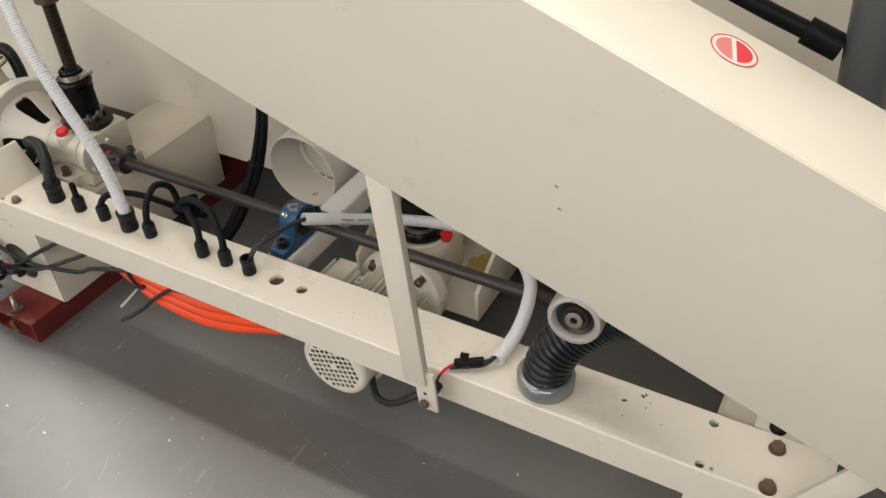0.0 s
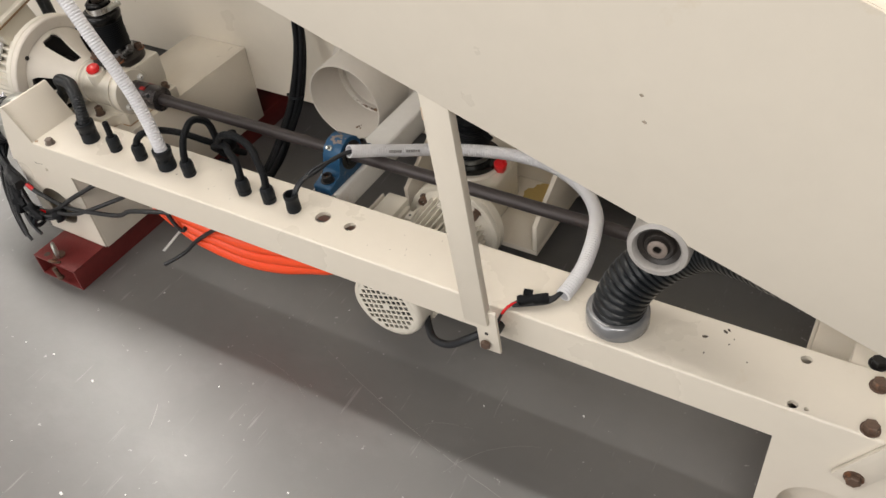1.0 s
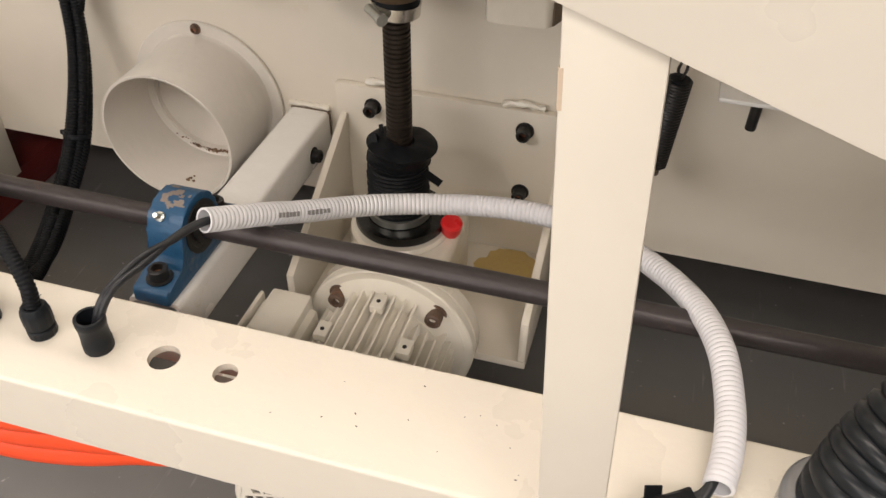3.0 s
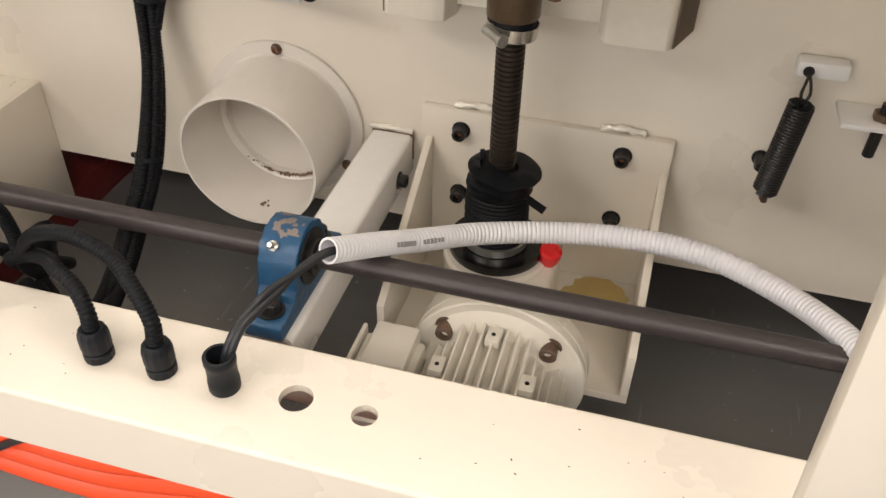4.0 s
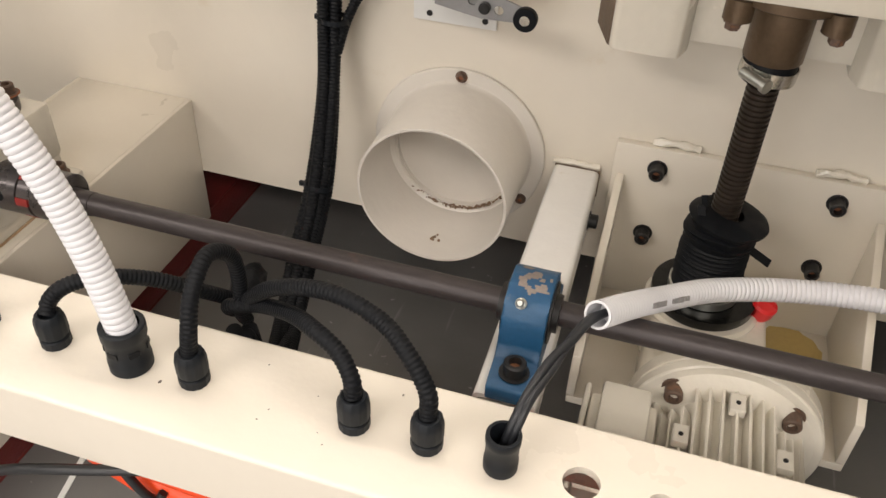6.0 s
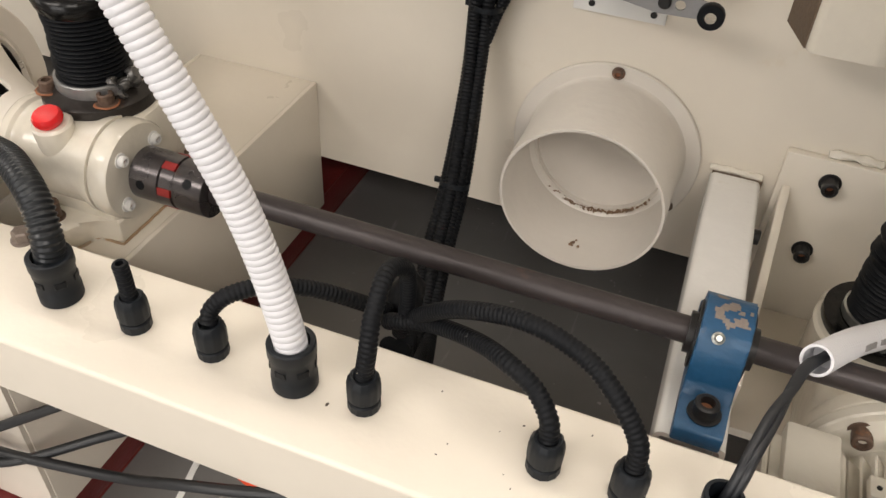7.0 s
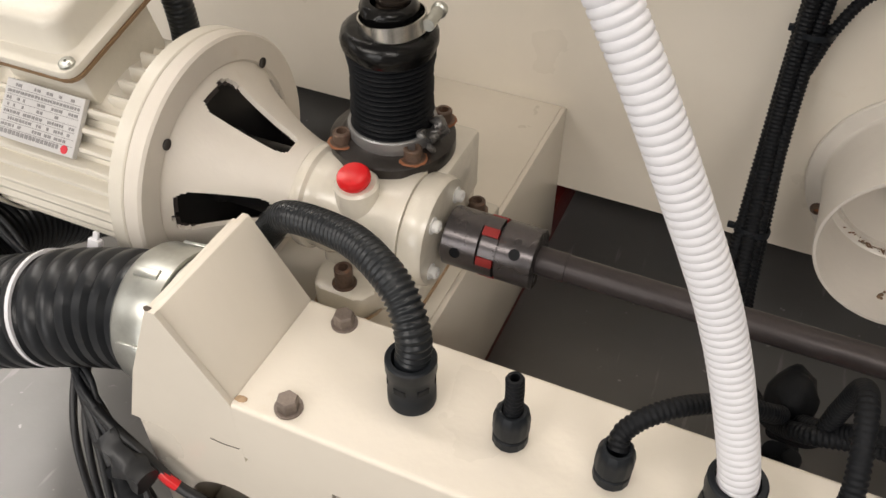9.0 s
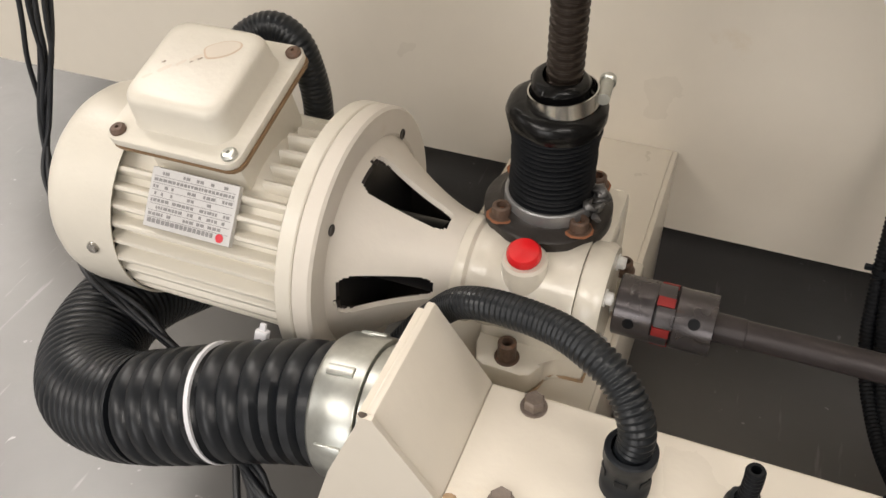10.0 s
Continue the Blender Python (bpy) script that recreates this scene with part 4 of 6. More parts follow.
def support_arm():
    root = thing("tube_bracket", "white painted square steel tube bracket welded to the cabinet", "bracket")
    front, back, w = Vector((-0.0645, 0.0785, 0.2515)), Vector((-0.0710, YW - 0.003, 0.2415)), 0.0035
    m = Matrix.Translation(front) @ (back - front).to_track_quat("Z", "X").to_matrix().to_4x4()
    x0, x1, y0, y1, z1 = back.x - 0.0232, back.x + 0.0232, 0.0, (back - front).length, back.z + 0.0232
    h = (x1 - x0) / 2
    rc = 0.005

    def rounded(s, r):
        return [(sx * (s - r) + r * math.cos(radians(a0 + b)), sy * (s - r) + r * math.sin(radians(a0 + b))) for (sx, sy), a0 in (((1, 1), 0), ((-1, 1), 90), ((-1, -1), 180), ((1, -1), 270)) for b in (0, 30, 60, 90)]
    bm = bmesh.new()
    rings = [[bm.verts.new(m @ Vector((a, b, hh))) for a, b in rounded(s, r)] for s, r, hh in ((h - w, 0.003, 0.10), (h - w, 0.003, 0), (h, rc, 0), (h, rc, y1 - y0), (h - w, 0.003, y1 - y0))]
    for a, b in zip(rings, rings[1:]):
        for k in range(16):
            bm.faces.new((a[k], a[(k + 1) % 16], b[(k + 1) % 16], b[k]))
    part("tube", bm, ARM_STEEL, root)
    bm = bmesh.new()
    sweep(bm, [(x0 - 0.002, YW - 0.002, z1 + 0.002), (back.x, YW - 0.002, z1 + 0.0035), (x1 + 0.002, YW - 0.002, z1 + 0.002)], 0.0035, 8, 0.003)
    for v in bm.verts:
        v.co.z += noise.noise(v.co * 180) * 0.002
    part("weld", bm, CREAM_CAST, root)
    bm = bmesh.new()
    box(bm, x0 + 0.001, x1 + 0.001, YW - 0.0065, YW - 0.0035, z1 - 0.03, z1 + 0.0007, 0.0004, 1)
    part("open_joint", bm, BROWN, root, "dark open joint beside the weld")
    socket_screw(root, (x1 + 0.001, 0.36, 0.240), (1, 0, 0), 0.007, 0.009)


support_arm()


# ---------------------------------------------------------------- dust port
def dust_port():
    root = thing("dust_port", "cream dust extraction port with a bolted flange on the cabinet", "dust port")
    cx, cz = -0.1975, 0.2572
    m = axis((cx, YW, cz), (0, -1, 0))
    bm = bmesh.new()
    lathe(bm, [(0.060, 0.0005), (0.0925, 0.0005), (0.0925, 0.0035), (0.0915, 0.0045), (0.079, 0.0045), (0.0775, 0.006), (0.0765, 0.010), (0.0765, 0.098), (0.076, 0.099), (0.0735, 0.099), (0.073, 0.098), (0.073, 0.014), (0.068, 0.010), (0.0655, 0.0105), (0.0655, 0.0035), (0, 0.0034)], m, 72)
    part("spigot", bm, PORT_PAINT, root)
    for a in (90, 328, 212):
        socket_screw(root, (cx + 0.0850 * math.cos(radians(a)), YW - 0.0045, cz + 0.0850 * math.sin(radians(a))), (0, -1, 0), 0.0046, 0.005, RUST)
    # sawdust crumbs left inside
    rnd = random.Random(8)
    bm = bmesh.new()
    for k in range(150):
        a = radians(rnd.triangular(226, 326, 290))
        p = Vector((cx + 0.0675 * math.cos(a), YW - 0.012 - rnd.random() * 0.004, cz + 0.0675 * math.sin(a) + rnd.random() * 0.002))
        bmesh.ops.create_icosphere(bm, subdivisions=1, radius=rnd.uniform(0.0004, 0.0013), matrix=Matrix.LocRotScale(p, Euler((rnd.random() * 3, rnd.random() * 3, 0)), (2.0, 1, 0.7)))
    for k in range(7):
        p = Vector((cx - 0.001 + rnd.uniform(-0.007, 0.007), YW - 0.066 + rnd.uniform(-0.006, 0.006), cz - 0.0722))
        bmesh.ops.create_icosphere(bm, subdivisions=1, radius=rnd.uniform(0.001, 0.002), matrix=Matrix.Translation(p))
    ob = part("crumbs", bm, SAWDUST, root)
    ob["kind"] = "stuff"


dust_port()


# ---------------------------------------------------------------- right drive on its bracket
def bracket():
    root = thing("gearbox_bracket", "cream welded steel bracket bolted to the cabinet, oil on it", "bracket")
    yb = YW - 0.0005
    bm = bmesh.new()
    box(bm, -0.036, 0.222, yb - 0.010, yb, 0.1085, 0.306, 0.0015)
    part("back_plate", bm, CREAM, root)
    for x in (-0.031, 0.2135):
        bm = bmesh.new()
        m = Matrix(((0, 0, 1, x), (1, 0, 0, 0), (0, 1, 0, 0), (0, 0, 0, 1)))
        prism(bm, [(yb - 0.0105, 0.1235), (0.2365, 0.1235), (0.2365, 0.176), (yb - 0.0105, 0.272)], m, 0.008, 0.001)
        part("side_plate", bm, CREAM, root)
    bm = bmesh.new()
    box(bm, -0.0305, 0.2215, 0.2365, yb - 0.0105, 0.1135, 0.123, 0.001)
    part("tray", bm, CREAM, root)
    for x in (0.001, 0.168):
        for z in (0.284, 0.206):
            socket_screw(root, (x + 0.006, yb - 0.010, z), (0, -1, 0), 0.0072, 0.014)
    for x in (0.02, 0.17):
        bm = bmesh.new()
        sweep(bm, [(x - 0.022, YW - 0.004, 0.3085), (x, YW - 0.004, 0.311), (x + 0.024, YW - 0.004, 0.3085)], 0.0038, 8, 0.003)
        for v in bm.verts:
            v.co.z += noise.noise(v.co * 170) * 0.0025
        part("weld", bm, CREAM_CAST, root)
    bm = bmesh.new()
    pts = []
    for k in range(40):
        a = 2 * math.pi * k / 40
        w = 1 + 0.28 * noise.noise(Vector((math.cos(a) * 1.7, math.sin(a) * 1.7, 0.3))) + 0.12 * noise.noise(Vector((math.cos(a) * 5, math.sin(a) * 5, 0.9)))
        pts.append(Vector((min(0.2115, 0.174 + 0.036 * w * math.cos(a)), min(YW - 0.0125, 0.368 + 0.036 * w * math.sin(a)), 0.1236)))
    bm.faces.new([bm.verts.new(p) for p in pts])
    part("oil_pool", bm, OIL, root, "yellow oil puddle")


bracket()


def gearbox_right():
    root = thing("worm_gearbox", "cream cast worm gearbox in the oily bracket, red plug", "gearbox", "gearboxes")
    bm = bmesh.new()
    box(bm, 0.028, 0.132, 0.214, 0.358, 0.1232, 0.213, 0.010, 3)
    part("housing", bm, CREAM_CAST, root)
    bm = bmesh.new()
    lathe(bm, [(0, -0.05), (0.050, -0.05), (0.0515, -0.047), (0.0515, 0.004), (0.049, 0.007), (0, 0.007)], axis((0.0705, 0.306, 0.2105), (0, 0, 1)), 40)
    part("wheel_case", bm, CREAM_CAST, root)
    bm = bmesh.new()
    lathe(bm, [(0, 0), (0.046, 0), (0.047, 0.002), (0.047, 0.010), (0, 0.010)], axis((0.0705, 0.309, 0.218), (0, 0, 1)), 40)
    part("top_flange", bm, GREASY, root)
    c = Vector((0.1235, 0.306, 0.2190))
    bm = bmesh.new()
    lathe(bm, [(0.007, -0.01), (0.0108, 0), (0.0112, 0.010), (0.0092, 0.0125), (0, 0.0135)], axis(c, (0.15, -0.2, 1)), 20)
    part("plug", bm, RED, root, "red plastic breather plug")
    # round adapter flange and motor seat
    bm = bmesh.new()
    lathe(bm, [(0, 0), (0.045, 0), (0.062, 0.025), (0.079, 0.030), (0.080, 0.031), (0.080, 0.044), (0.079, 0.045), (0, 0.045)], axis((0.101, 0.2345, 0.182), (0, -1, 0)), 56)
    part("adapter", bm, CREAM_CAST, root)
    return root


gearbox_right()


def right_screw():
    root = thing("lifting_screw", "greased threaded lifting screw in a torn black rubber bellows", "lifting screw", "lifting screws")
    x, y = 0.0690, 0.314
    rnd = random.Random(5)
    bellows_part(root, x, y - 0.006, 0.226, 15, 0.0042, 0.0295, 0.022, RUBBER, 6)
    for k, (dz, rr, tx) in enumerate(((0.293, 0.0315, 0.06), (0.3015, 0.0325, -0.07), (0.310, 0.0345, 0.09))):
        bm = bmesh.new()
        lathe(bm, [(0.0122, 0.0045), (0.018, 0.0042), (rr - 0.006, 0.003), (rr, 0.0), (rr - 0.002, -0.0035), (0.0285, -0.009), (0.027, -0.014)], axis((x + 0.002 * k, y - 0.005, dz), (tx, 0.05, 1)), 36)
        for v in bm.verts:
            v.co.z += noise.noise(v.co * 60) * 0.003
        part("loose_fold", bm, RUBBER, root)
    for k in range(5):
        bm = bmesh.new()
        a = radians(100 + 25 * k)
        p = Vector((x + 0.020 * math.cos(a), y + 0.02 * math.sin(a) - 0.012, 0.315))
        box(bm, -0.003, 0.003, -0.0006, 0.0006, 0, 0.009, 0, 1, Matrix.Translation(p) @ Euler((rnd.uniform(-0.6, 0.6), rnd.uniform(-0.6, 0.6), a)).to_matrix().to_4x4())
        part("rubber_shred", bm, RUBBER, root)
    bm = bmesh.new()
    box(bm, 0, 0.022, -0.004, 0.004, -0.0008, 0.0008, 0, 1, Matrix.Translation((x + 0.026, y - 0.012, 0.287)) @ Euler((0.3, 0.4, -0.2)).to_matrix().to_4x4())
    part("rubber_shred", bm, RUBBER, root)
    bm = bmesh.new()
    lathe(bm, [(0.0300, 0), (0.0318, 0.0005), (0.0318, 0.008), (0.0300, 0.0085)], axis((x, y - 0.006, 0.2285), (0, 0, 1)), 40)
    part("band", bm, ZINC, root, "steel band clamp")
    thread_rod(root, x, y, 0.296, 0.447, 0.0125, 0.0046)
    worm_clamp(root, (x, y, 0.4455), 0.0208, 0.011, 5, -118)
    bm = bmesh.new()
    lathe(bm, [(0.0128, 0), (0.0195, 0.001), (0.0202, 0.006), (0.0202, 0.016), (0.0195, 0.018), (0.0128, 0.018)], axis((x, y, 0.437), (0, 0, 1)), 32)
    part("rubber_collar", bm, RUBBER, root)
    bm = bmesh.new()
    lathe(bm, [(0.012, 0), (0.0215, 0), (0.0222, 0.001), (0.0222, 0.045), (0.0395, 0.046), (0.0405, 0.047), (0.0405, 0.058), (0.0395, 0.059), (0.0, 0.059)], axis((x, y, 0.4555), (0, 0, 1)), 44)
    nut = part("nut", bm, BRONZE, root, "brown bronze lifting nut")
    for a in (215, 325, 95):
        bm = bmesh.new()
        lathe(bm, [(0, -0.006), (0.0105, -0.006), (0.0105, 0.010), (0, 0.010)], axis((x + 0.041 * math.cos(radians(a)), y + 0.041 * math.sin(radians(a)), 0.4955), (0, 0, 1)), 20)
        part("ear", bm, BRONZE, nut)
        hex_bolt(nut, (x + 0.043 * math.cos(radians(a)), y + 0.043 * math.sin(radians(a)), 0.489), (0, 0, -1), 0.0058, 0.007, RUST)


right_screw()


def guide_casting():
    root = thing("guide_casting", "cream painted guide casting with brown unpainted sides on the cabinet", "casting")
    bm = bmesh.new()
    box(bm, -0.046, 0.186, 0.368, YW - 0.001, 0.434, 0.62, 0.003)
    part("web", bm, CREAM_CAST, root)
    for x0, x1, side in ((-0.055, 0.008, 1), (0.135, 0.198, -1)):
        bm = bmesh.new()
        zs = Matrix.Translation((0, 0, 0.4255))
        o = [(x0 - 0.016, 0.398), (x0, 0.351), (x0 + 0.004, 0.347), (x1 - 0.016, 0.346), (x1 - 0.006, 0.348), (x1, 0.3675), (x1, 0.398)] if side > 0 else [(x0, 0.398), (x0, 0.3675), (x0 + 0.006, 0.348), (x0 + 0.016, 0.346), (x1 - 0.004, 0.347), (x1, 0.351), (x1 + 0.016, 0.398)]
        prism(bm, o, zs, 0.22, 0.002)
        rail = part("guide_rail", bm, CREAM_CAST, root)
        bm = bmesh.new()
        xs = x0 if side > 0 else x1
        prism(bm, [(xs - side * 0.0172, 0.3975), (xs - side * 0.0022, 0.3535), (xs, 0.3535), (xs - side * 0.014, 0.3975)][::side], Matrix.Translation((0, 0, 0.4265)), 0.2)
        part("bare_side", bm, BROWN, rail)
    bm = bmesh.new()
    box(bm, 0.030, 0.150, 0.262, 0.372, 0.5125, 0.62, 0.004)
    part("nut_block", bm, CREAM_CAST, root)


guide_casting()


def small_motor():
    root = thing("electric_motor", "cream painted finned electric motor hanging level under the beam", "electric motor", "motors")
    cx, cz = 0.101, 0.182
    my = lambda y: axis((cx, y, cz), (0, -1, 0))
    fz = cz + 0.0045
    mf = lambda y: axis((cx, y, fz), (0, -1, 0))
    bm = bmesh.new()
    lathe(bm, [(0, 0), (0.0785, 0), (0.080, 0.0015), (0.080, 0.010), (0.0785, 0.0115), (0.072, 0.0115), (0.064, 0.018), (0.055, 0.022), (0, 0.022)], my(0.1895), 56)
    part("flange", bm, MOTOR_PAINT, root)
    bm = bmesh.new()
    lathe(bm, [(0, 0), (0.053, 0), (0.053, 0.145), (0, 0.145)], my(0.173), 40)
    part("stator", bm, MOTOR_PAINT, root)
    for k in range(40):
        a = 2 * math.pi * k / 40
        near = abs((math.degrees(a) + 45) % 90 - 45 - 0) > 32
        m = Matrix.Translation((cx, 0.153 if near else 0.171, cz)) @ Matrix.Rotation(a, 4, "Y") @ Matrix(((1, 0, 0, 0), (0, 0, -1, 0), (0, 1, 0, 0), (0, 0, 0, 1)))
        bm = bmesh.new()
        prism(bm, [(-0.0016, 0.051), (0.0016, 0.051), (0.0010, 0.0645), (-0.0010, 0.0645)], m, 0.130 if near else 0.148)
        part("fin", bm, MOTOR_PAINT, root)
    for a in (45, 135, 225, 315):
        socket_screw(root, (cx + 0.0640 * math.cos(radians(a)), 0.1775, cz + 0.0640 * math.sin(radians(a))), (0, -1, 0), 0.0075, 0.0125, RUST)
    # lifting clip and two earth lugs on the fins
    for dx, dz, y in ((0.0, 0.0655, 0.158), (-0.038, 0.056, 0.122), (0.036, 0.058, 0.120)):
        bm = bmesh.new()
        box(bm, cx + dx - 0.006, cx + dx + 0.006, y - 0.010, y + 0.008, cz + dz - 0.006, cz + dz + 0.002, 0.0015)
        lug = part("lug", bm, MOTOR_PAINT, root)
        # black disc on the lug, painted shade in place of a drilled hole
        bm = bmesh.new()
        lathe(bm, [(0.0019, 0), (0.0019, 0.0006), (0, 0.0007)], axis((cx + dx, y - 0.002, cz + dz + 0.002), (0, 0, 1)), 12)
        part("lug_hole_disc", bm, BLACK_BOLT, lug)
    # terminal box on its left flank
    bm = bmesh.new()
    box(bm, cx - 0.108, cx - 0.055, 0.055, 0.150, cz - 0.01, cz + 0.048, 0.004)
    tb = part("terminal_box", bm, MOTOR_PAINT, root)
    bm = bmesh.new()
    box(bm, cx - 0.100, cx - 0.062, 0.100, 0.156, cz + 0.020, cz + 0.058, 0.003)
    part("gland_boss", bm, MOTOR_PAINT, tb)
    bm = bmesh.new()
    box(bm, cx - 0.113, cx - 0.1085, 0.050, 0.155, cz - 0.014, cz + 0.052, 0.002)
    part("lid", bm, MOTOR_PAINT, tb)
    # fan cover with a grille of square holes
    bm = bmesh.new()
    lathe(bm, [(0.0585, 0), (0.0600, 0.001), (0.0590, 0.045), (0.0570, 0.050), (0.0530, 0.0525), (0.0505, 0.0525)], mf(0.032), 56)
    part("fan_cover", bm, MOTOR_PAINT, root)
    rg, step, hole, y = 0.0512, 0.0096, 0.0071, -0.0205
    bm = bmesh.new()
    grid = {}
    n = 7
    ct, st = math.cos(0.33), math.sin(0.33)

    def node(x, z):
        key = (round(x, 5), round(z, 5))
        if key not in grid:
            s = math.hypot(x, z)
            k = rg / s if s > rg else 1.0
            grid[key] = bm.verts.new((cx + (x * ct - z * st) * k, y, fz + (x * st + z * ct) * k))
        return grid[key]
    lines = sorted([s * step + d * hole / 2 for s in range(-n, n + 1) for d in (-1, 1)])
    for i in range(len(lines) - 1):
        for j in range(len(lines) - 1):
            x0, x1, z0, z1 = lines[i], lines[i + 1], lines[j], lines[j + 1]
            mx_, mz_ = (x0 + x1) / 2, (z0 + z1) / 2
            if math.hypot(mx_, mz_) > rg + 0.004:
                continue
            open_cell = i % 2 == 0 and j % 2 == 0
            if open_cell and math.hypot(abs(mx_) + hole / 2, abs(mz_) + hole / 2) < rg - 0.0012 and math.hypot(mx_, mz_) > 0.007:
                continue
            vs = list(dict.fromkeys(node(a, b) for a, b in ((x0, z0), (x1, z0), (x1, z1), (x0, z1))))
            if len(vs) > 2 and len({(round(v.co.x, 5), round(v.co.z, 5)) for v in vs}) == len(vs):
                bm.faces.new(vs)
    bm.normal_update()
    bmesh.ops.solidify(bm, geom=bm.faces[:], thickness=0.0016)
    part("grille", bm, MOTOR_PAINT, root)
    bm = bmesh.new()
    lathe(bm, [(0, 0), (0.050, 0), (0.050, 0.001), (0, 0.001)], mf(0.012), 32)
    fan = part("fan", bm, BLACK, root)
    for k in range(7):
        a = 2 * math.pi * k / 7
        bm = bmesh.new()
        box(bm, -0.001, 0.001, -0.008, 0.008, 0.015, 0.047, 0, 1, Matrix.Translation((cx, 0.002, fz)) @ Matrix.Rotation(a, 4, "Y"))
        part("fan_blade", bm, GREY_METAL, fan)
    return root


small_motor()


# ---------------------------------------------------------------- glands and conduits on the beam
GK = 0.86


def gland_small(x, y=-0.003):
    root = thing("cable_gland", "black plastic cable gland screwed into the beam", "cable gland", "cable glands")
    m = axis((x, y, ZB), (0, 0, 1)) @ Matrix.Scale(GK, 4)
    bm = bmesh.new()
    lathe(bm, [(0, 0), (0.0117, 0), (0.0120, 0.0006), (0.0120, 0.0072), (0.0112, 0.0085), (0.0102, 0.0088), (0.0102, 0.0105)], m, 14, 0.3 + x * 9)
    part("nut", bm, BLACK, root, angle=25)
    bm = bmesh.new()
    lathe(bm, [(0.0102, 0.0100), (0.0118, 0.0108), (0.0122, 0.0125), (0.0122, 0.0235), (0.0112, 0.0285), (0.0092, 0.031), (0.0072, 0.031), (0.0072, 0.024), (0, 0.024)], m, 36)
    for i, v in enumerate(bm.verts):
        if i % 36 % 3 == 0 and 0.012 < (v.co.z - ZB) / GK < 0.0285 and math.hypot(v.co.x - x, v.co.y - y) / GK > 0.0105:
            v.co.x, v.co.y = x + (v.co.x - x) * 0.93, y + (v.co.y - y) * 0.93
    part("cap", bm, BLACK, root)
    return root


def gland_large(x, y=-0.004, r=0.0168, h=0.043):
    root = thing("cable_gland", "large black plastic conduit gland with slots, screwed into the beam", "cable gland", "cable glands")
    m = axis((x, y, ZB), (0, 0, 1)) @ Matrix.Scale(GK, 4)
    bm = bmesh.new()
    lathe(bm, [(0, 0), (r - 0.001, 0), (r, 0.001), (r, 0.011), (r - 0.0007, 0.012), (r - 0.0007, 0.031), (r + 0.0006, 0.033), (r + 0.0006, h - 0.001), (r - 0.0005, h), (r - 0.0035, h), (r - 0.004, h - 0.02), (0, h - 0.02)], m, 36)
    part("sleeve", bm, BLACK, root)
    # slots are not cut: blacker blocks give the dark of the openings
    for a in (205, 265, 325, 25, 85, 145):
        d = Vector((math.cos(radians(a)), math.sin(radians(a)), 0))
        bm = bmesh.new()
        mm = Matrix.Translation(Vector((x, y, ZB + 0.0225 * GK)) + d * (r - 0.0008) * GK) @ Matrix.Rotation(radians(a), 4, "Z") @ Matrix.Scale(GK, 4)
        box(bm, -0.0012, 0.0005, -0.0045, 0.0045, -0.0028, 0.0028, 0.0004, 1, mm)
        part("slot_inset", bm, RUBBER, root)
    return root


for gx in (-0.421, -0.3625, -0.2565, -0.1440, -0.0960):
    gland_small(gx)
gland_large(-0.4835, 0.000)
gland_large(-0.303)
root = thing("cable_gland", "open black plastic cable gland without its cap", "cable gland", "cable glands")
bm = bmesh.new()
lathe(bm, [(0, 0), (0.0120, 0), (0.0124, 0.001), (0.0124, 0.010), (0.0118, 0.011), (0.0118, 0.0265), (0.0126, 0.028), (0.0126, 0.034), (0.012, 0.0348), (0.0098, 0.0348), (0.0094, 0.012), (0, 0.012)], axis((-0.0490, -0.004, ZB), (0, 0, 1)) @ Matrix.Scale(GK, 4), 32)
part("sleeve", bm, BLACK, root)


def conduit(label, pts, r, rib=0.0011, pitch=0.0036, mat=RUBBER, name="conduit", seg=16, hollow=0.0, group="conduits"):
    bm = bmesh.new()
    sweep(bm, pts, r, seg, 0.004, rib, pitch, True, hollow, band=mat is WHITE_TUBE)
    return solo(name, bm, mat, label, "conduit", group, angle=60)


G = ZB + 0.026
conduit("black corrugated conduit bent from a gland to behind the end cap", [(-0.4835, 0.0000, 0.3360), (-0.4828, 0.0025, 0.3604), (-0.4940, 0.0120, 0.3780), (-0.5130, 0.0232, 0.3855), (-0.5440, 0.0400, 0.3820), (-0.5920, 0.0540, 0.3690), (-0.6251, 0.0720, 0.3315), (-0.6631, 0.0664, 0.2772), (-0.6875, 0.0569, 0.2192)], 0.0105, 0.0013, 0.0037, BLACK_HOSE, seg=24)
conduit("short cut stub of black corrugated conduit standing in a gland", [(-0.421, -0.003, G), (-0.4208, -0.003, 0.352), (-0.4215, -0.003, 0.364)], 0.0053, 0.0008, 0.0032, RUBBER, hollow=0.6)
conduit("white corrugated plastic conduit rising from a gland past the cabinet", [(-0.3030, -0.0040, 0.3360), (-0.3045, -0.0040, 0.3538), (-0.3168, 0.0010, 0.3933), (-0.3313, 0.0039, 0.4332), (-0.3483, 0.0041, 0.4724), (-0.3831, 0.0048, 0.5405), (-0.4312, 0.0147, 0.6205), (-0.4985, 0.0521, 0.7401), (-0.5576, 0.1045, 0.8593)], 0.0102, 0.0010, 0.0043, WHITE_TUBE, seg=24)
conduit("black corrugated conduit arched from a gland to the cable bundle", [(-0.3625, -0.003, G), (-0.3622, 0.002, 0.3440), (-0.3529, 0.0095, 0.3530), (-0.3359, 0.0239, 0.3542), (-0.3132, 0.0456, 0.3415), (-0.2890, 0.0660, 0.3205), (-0.2830, 0.0909, 0.2930), (-0.2960, 0.118, 0.2562)], 0.0057, 0.0006, 0.0031)
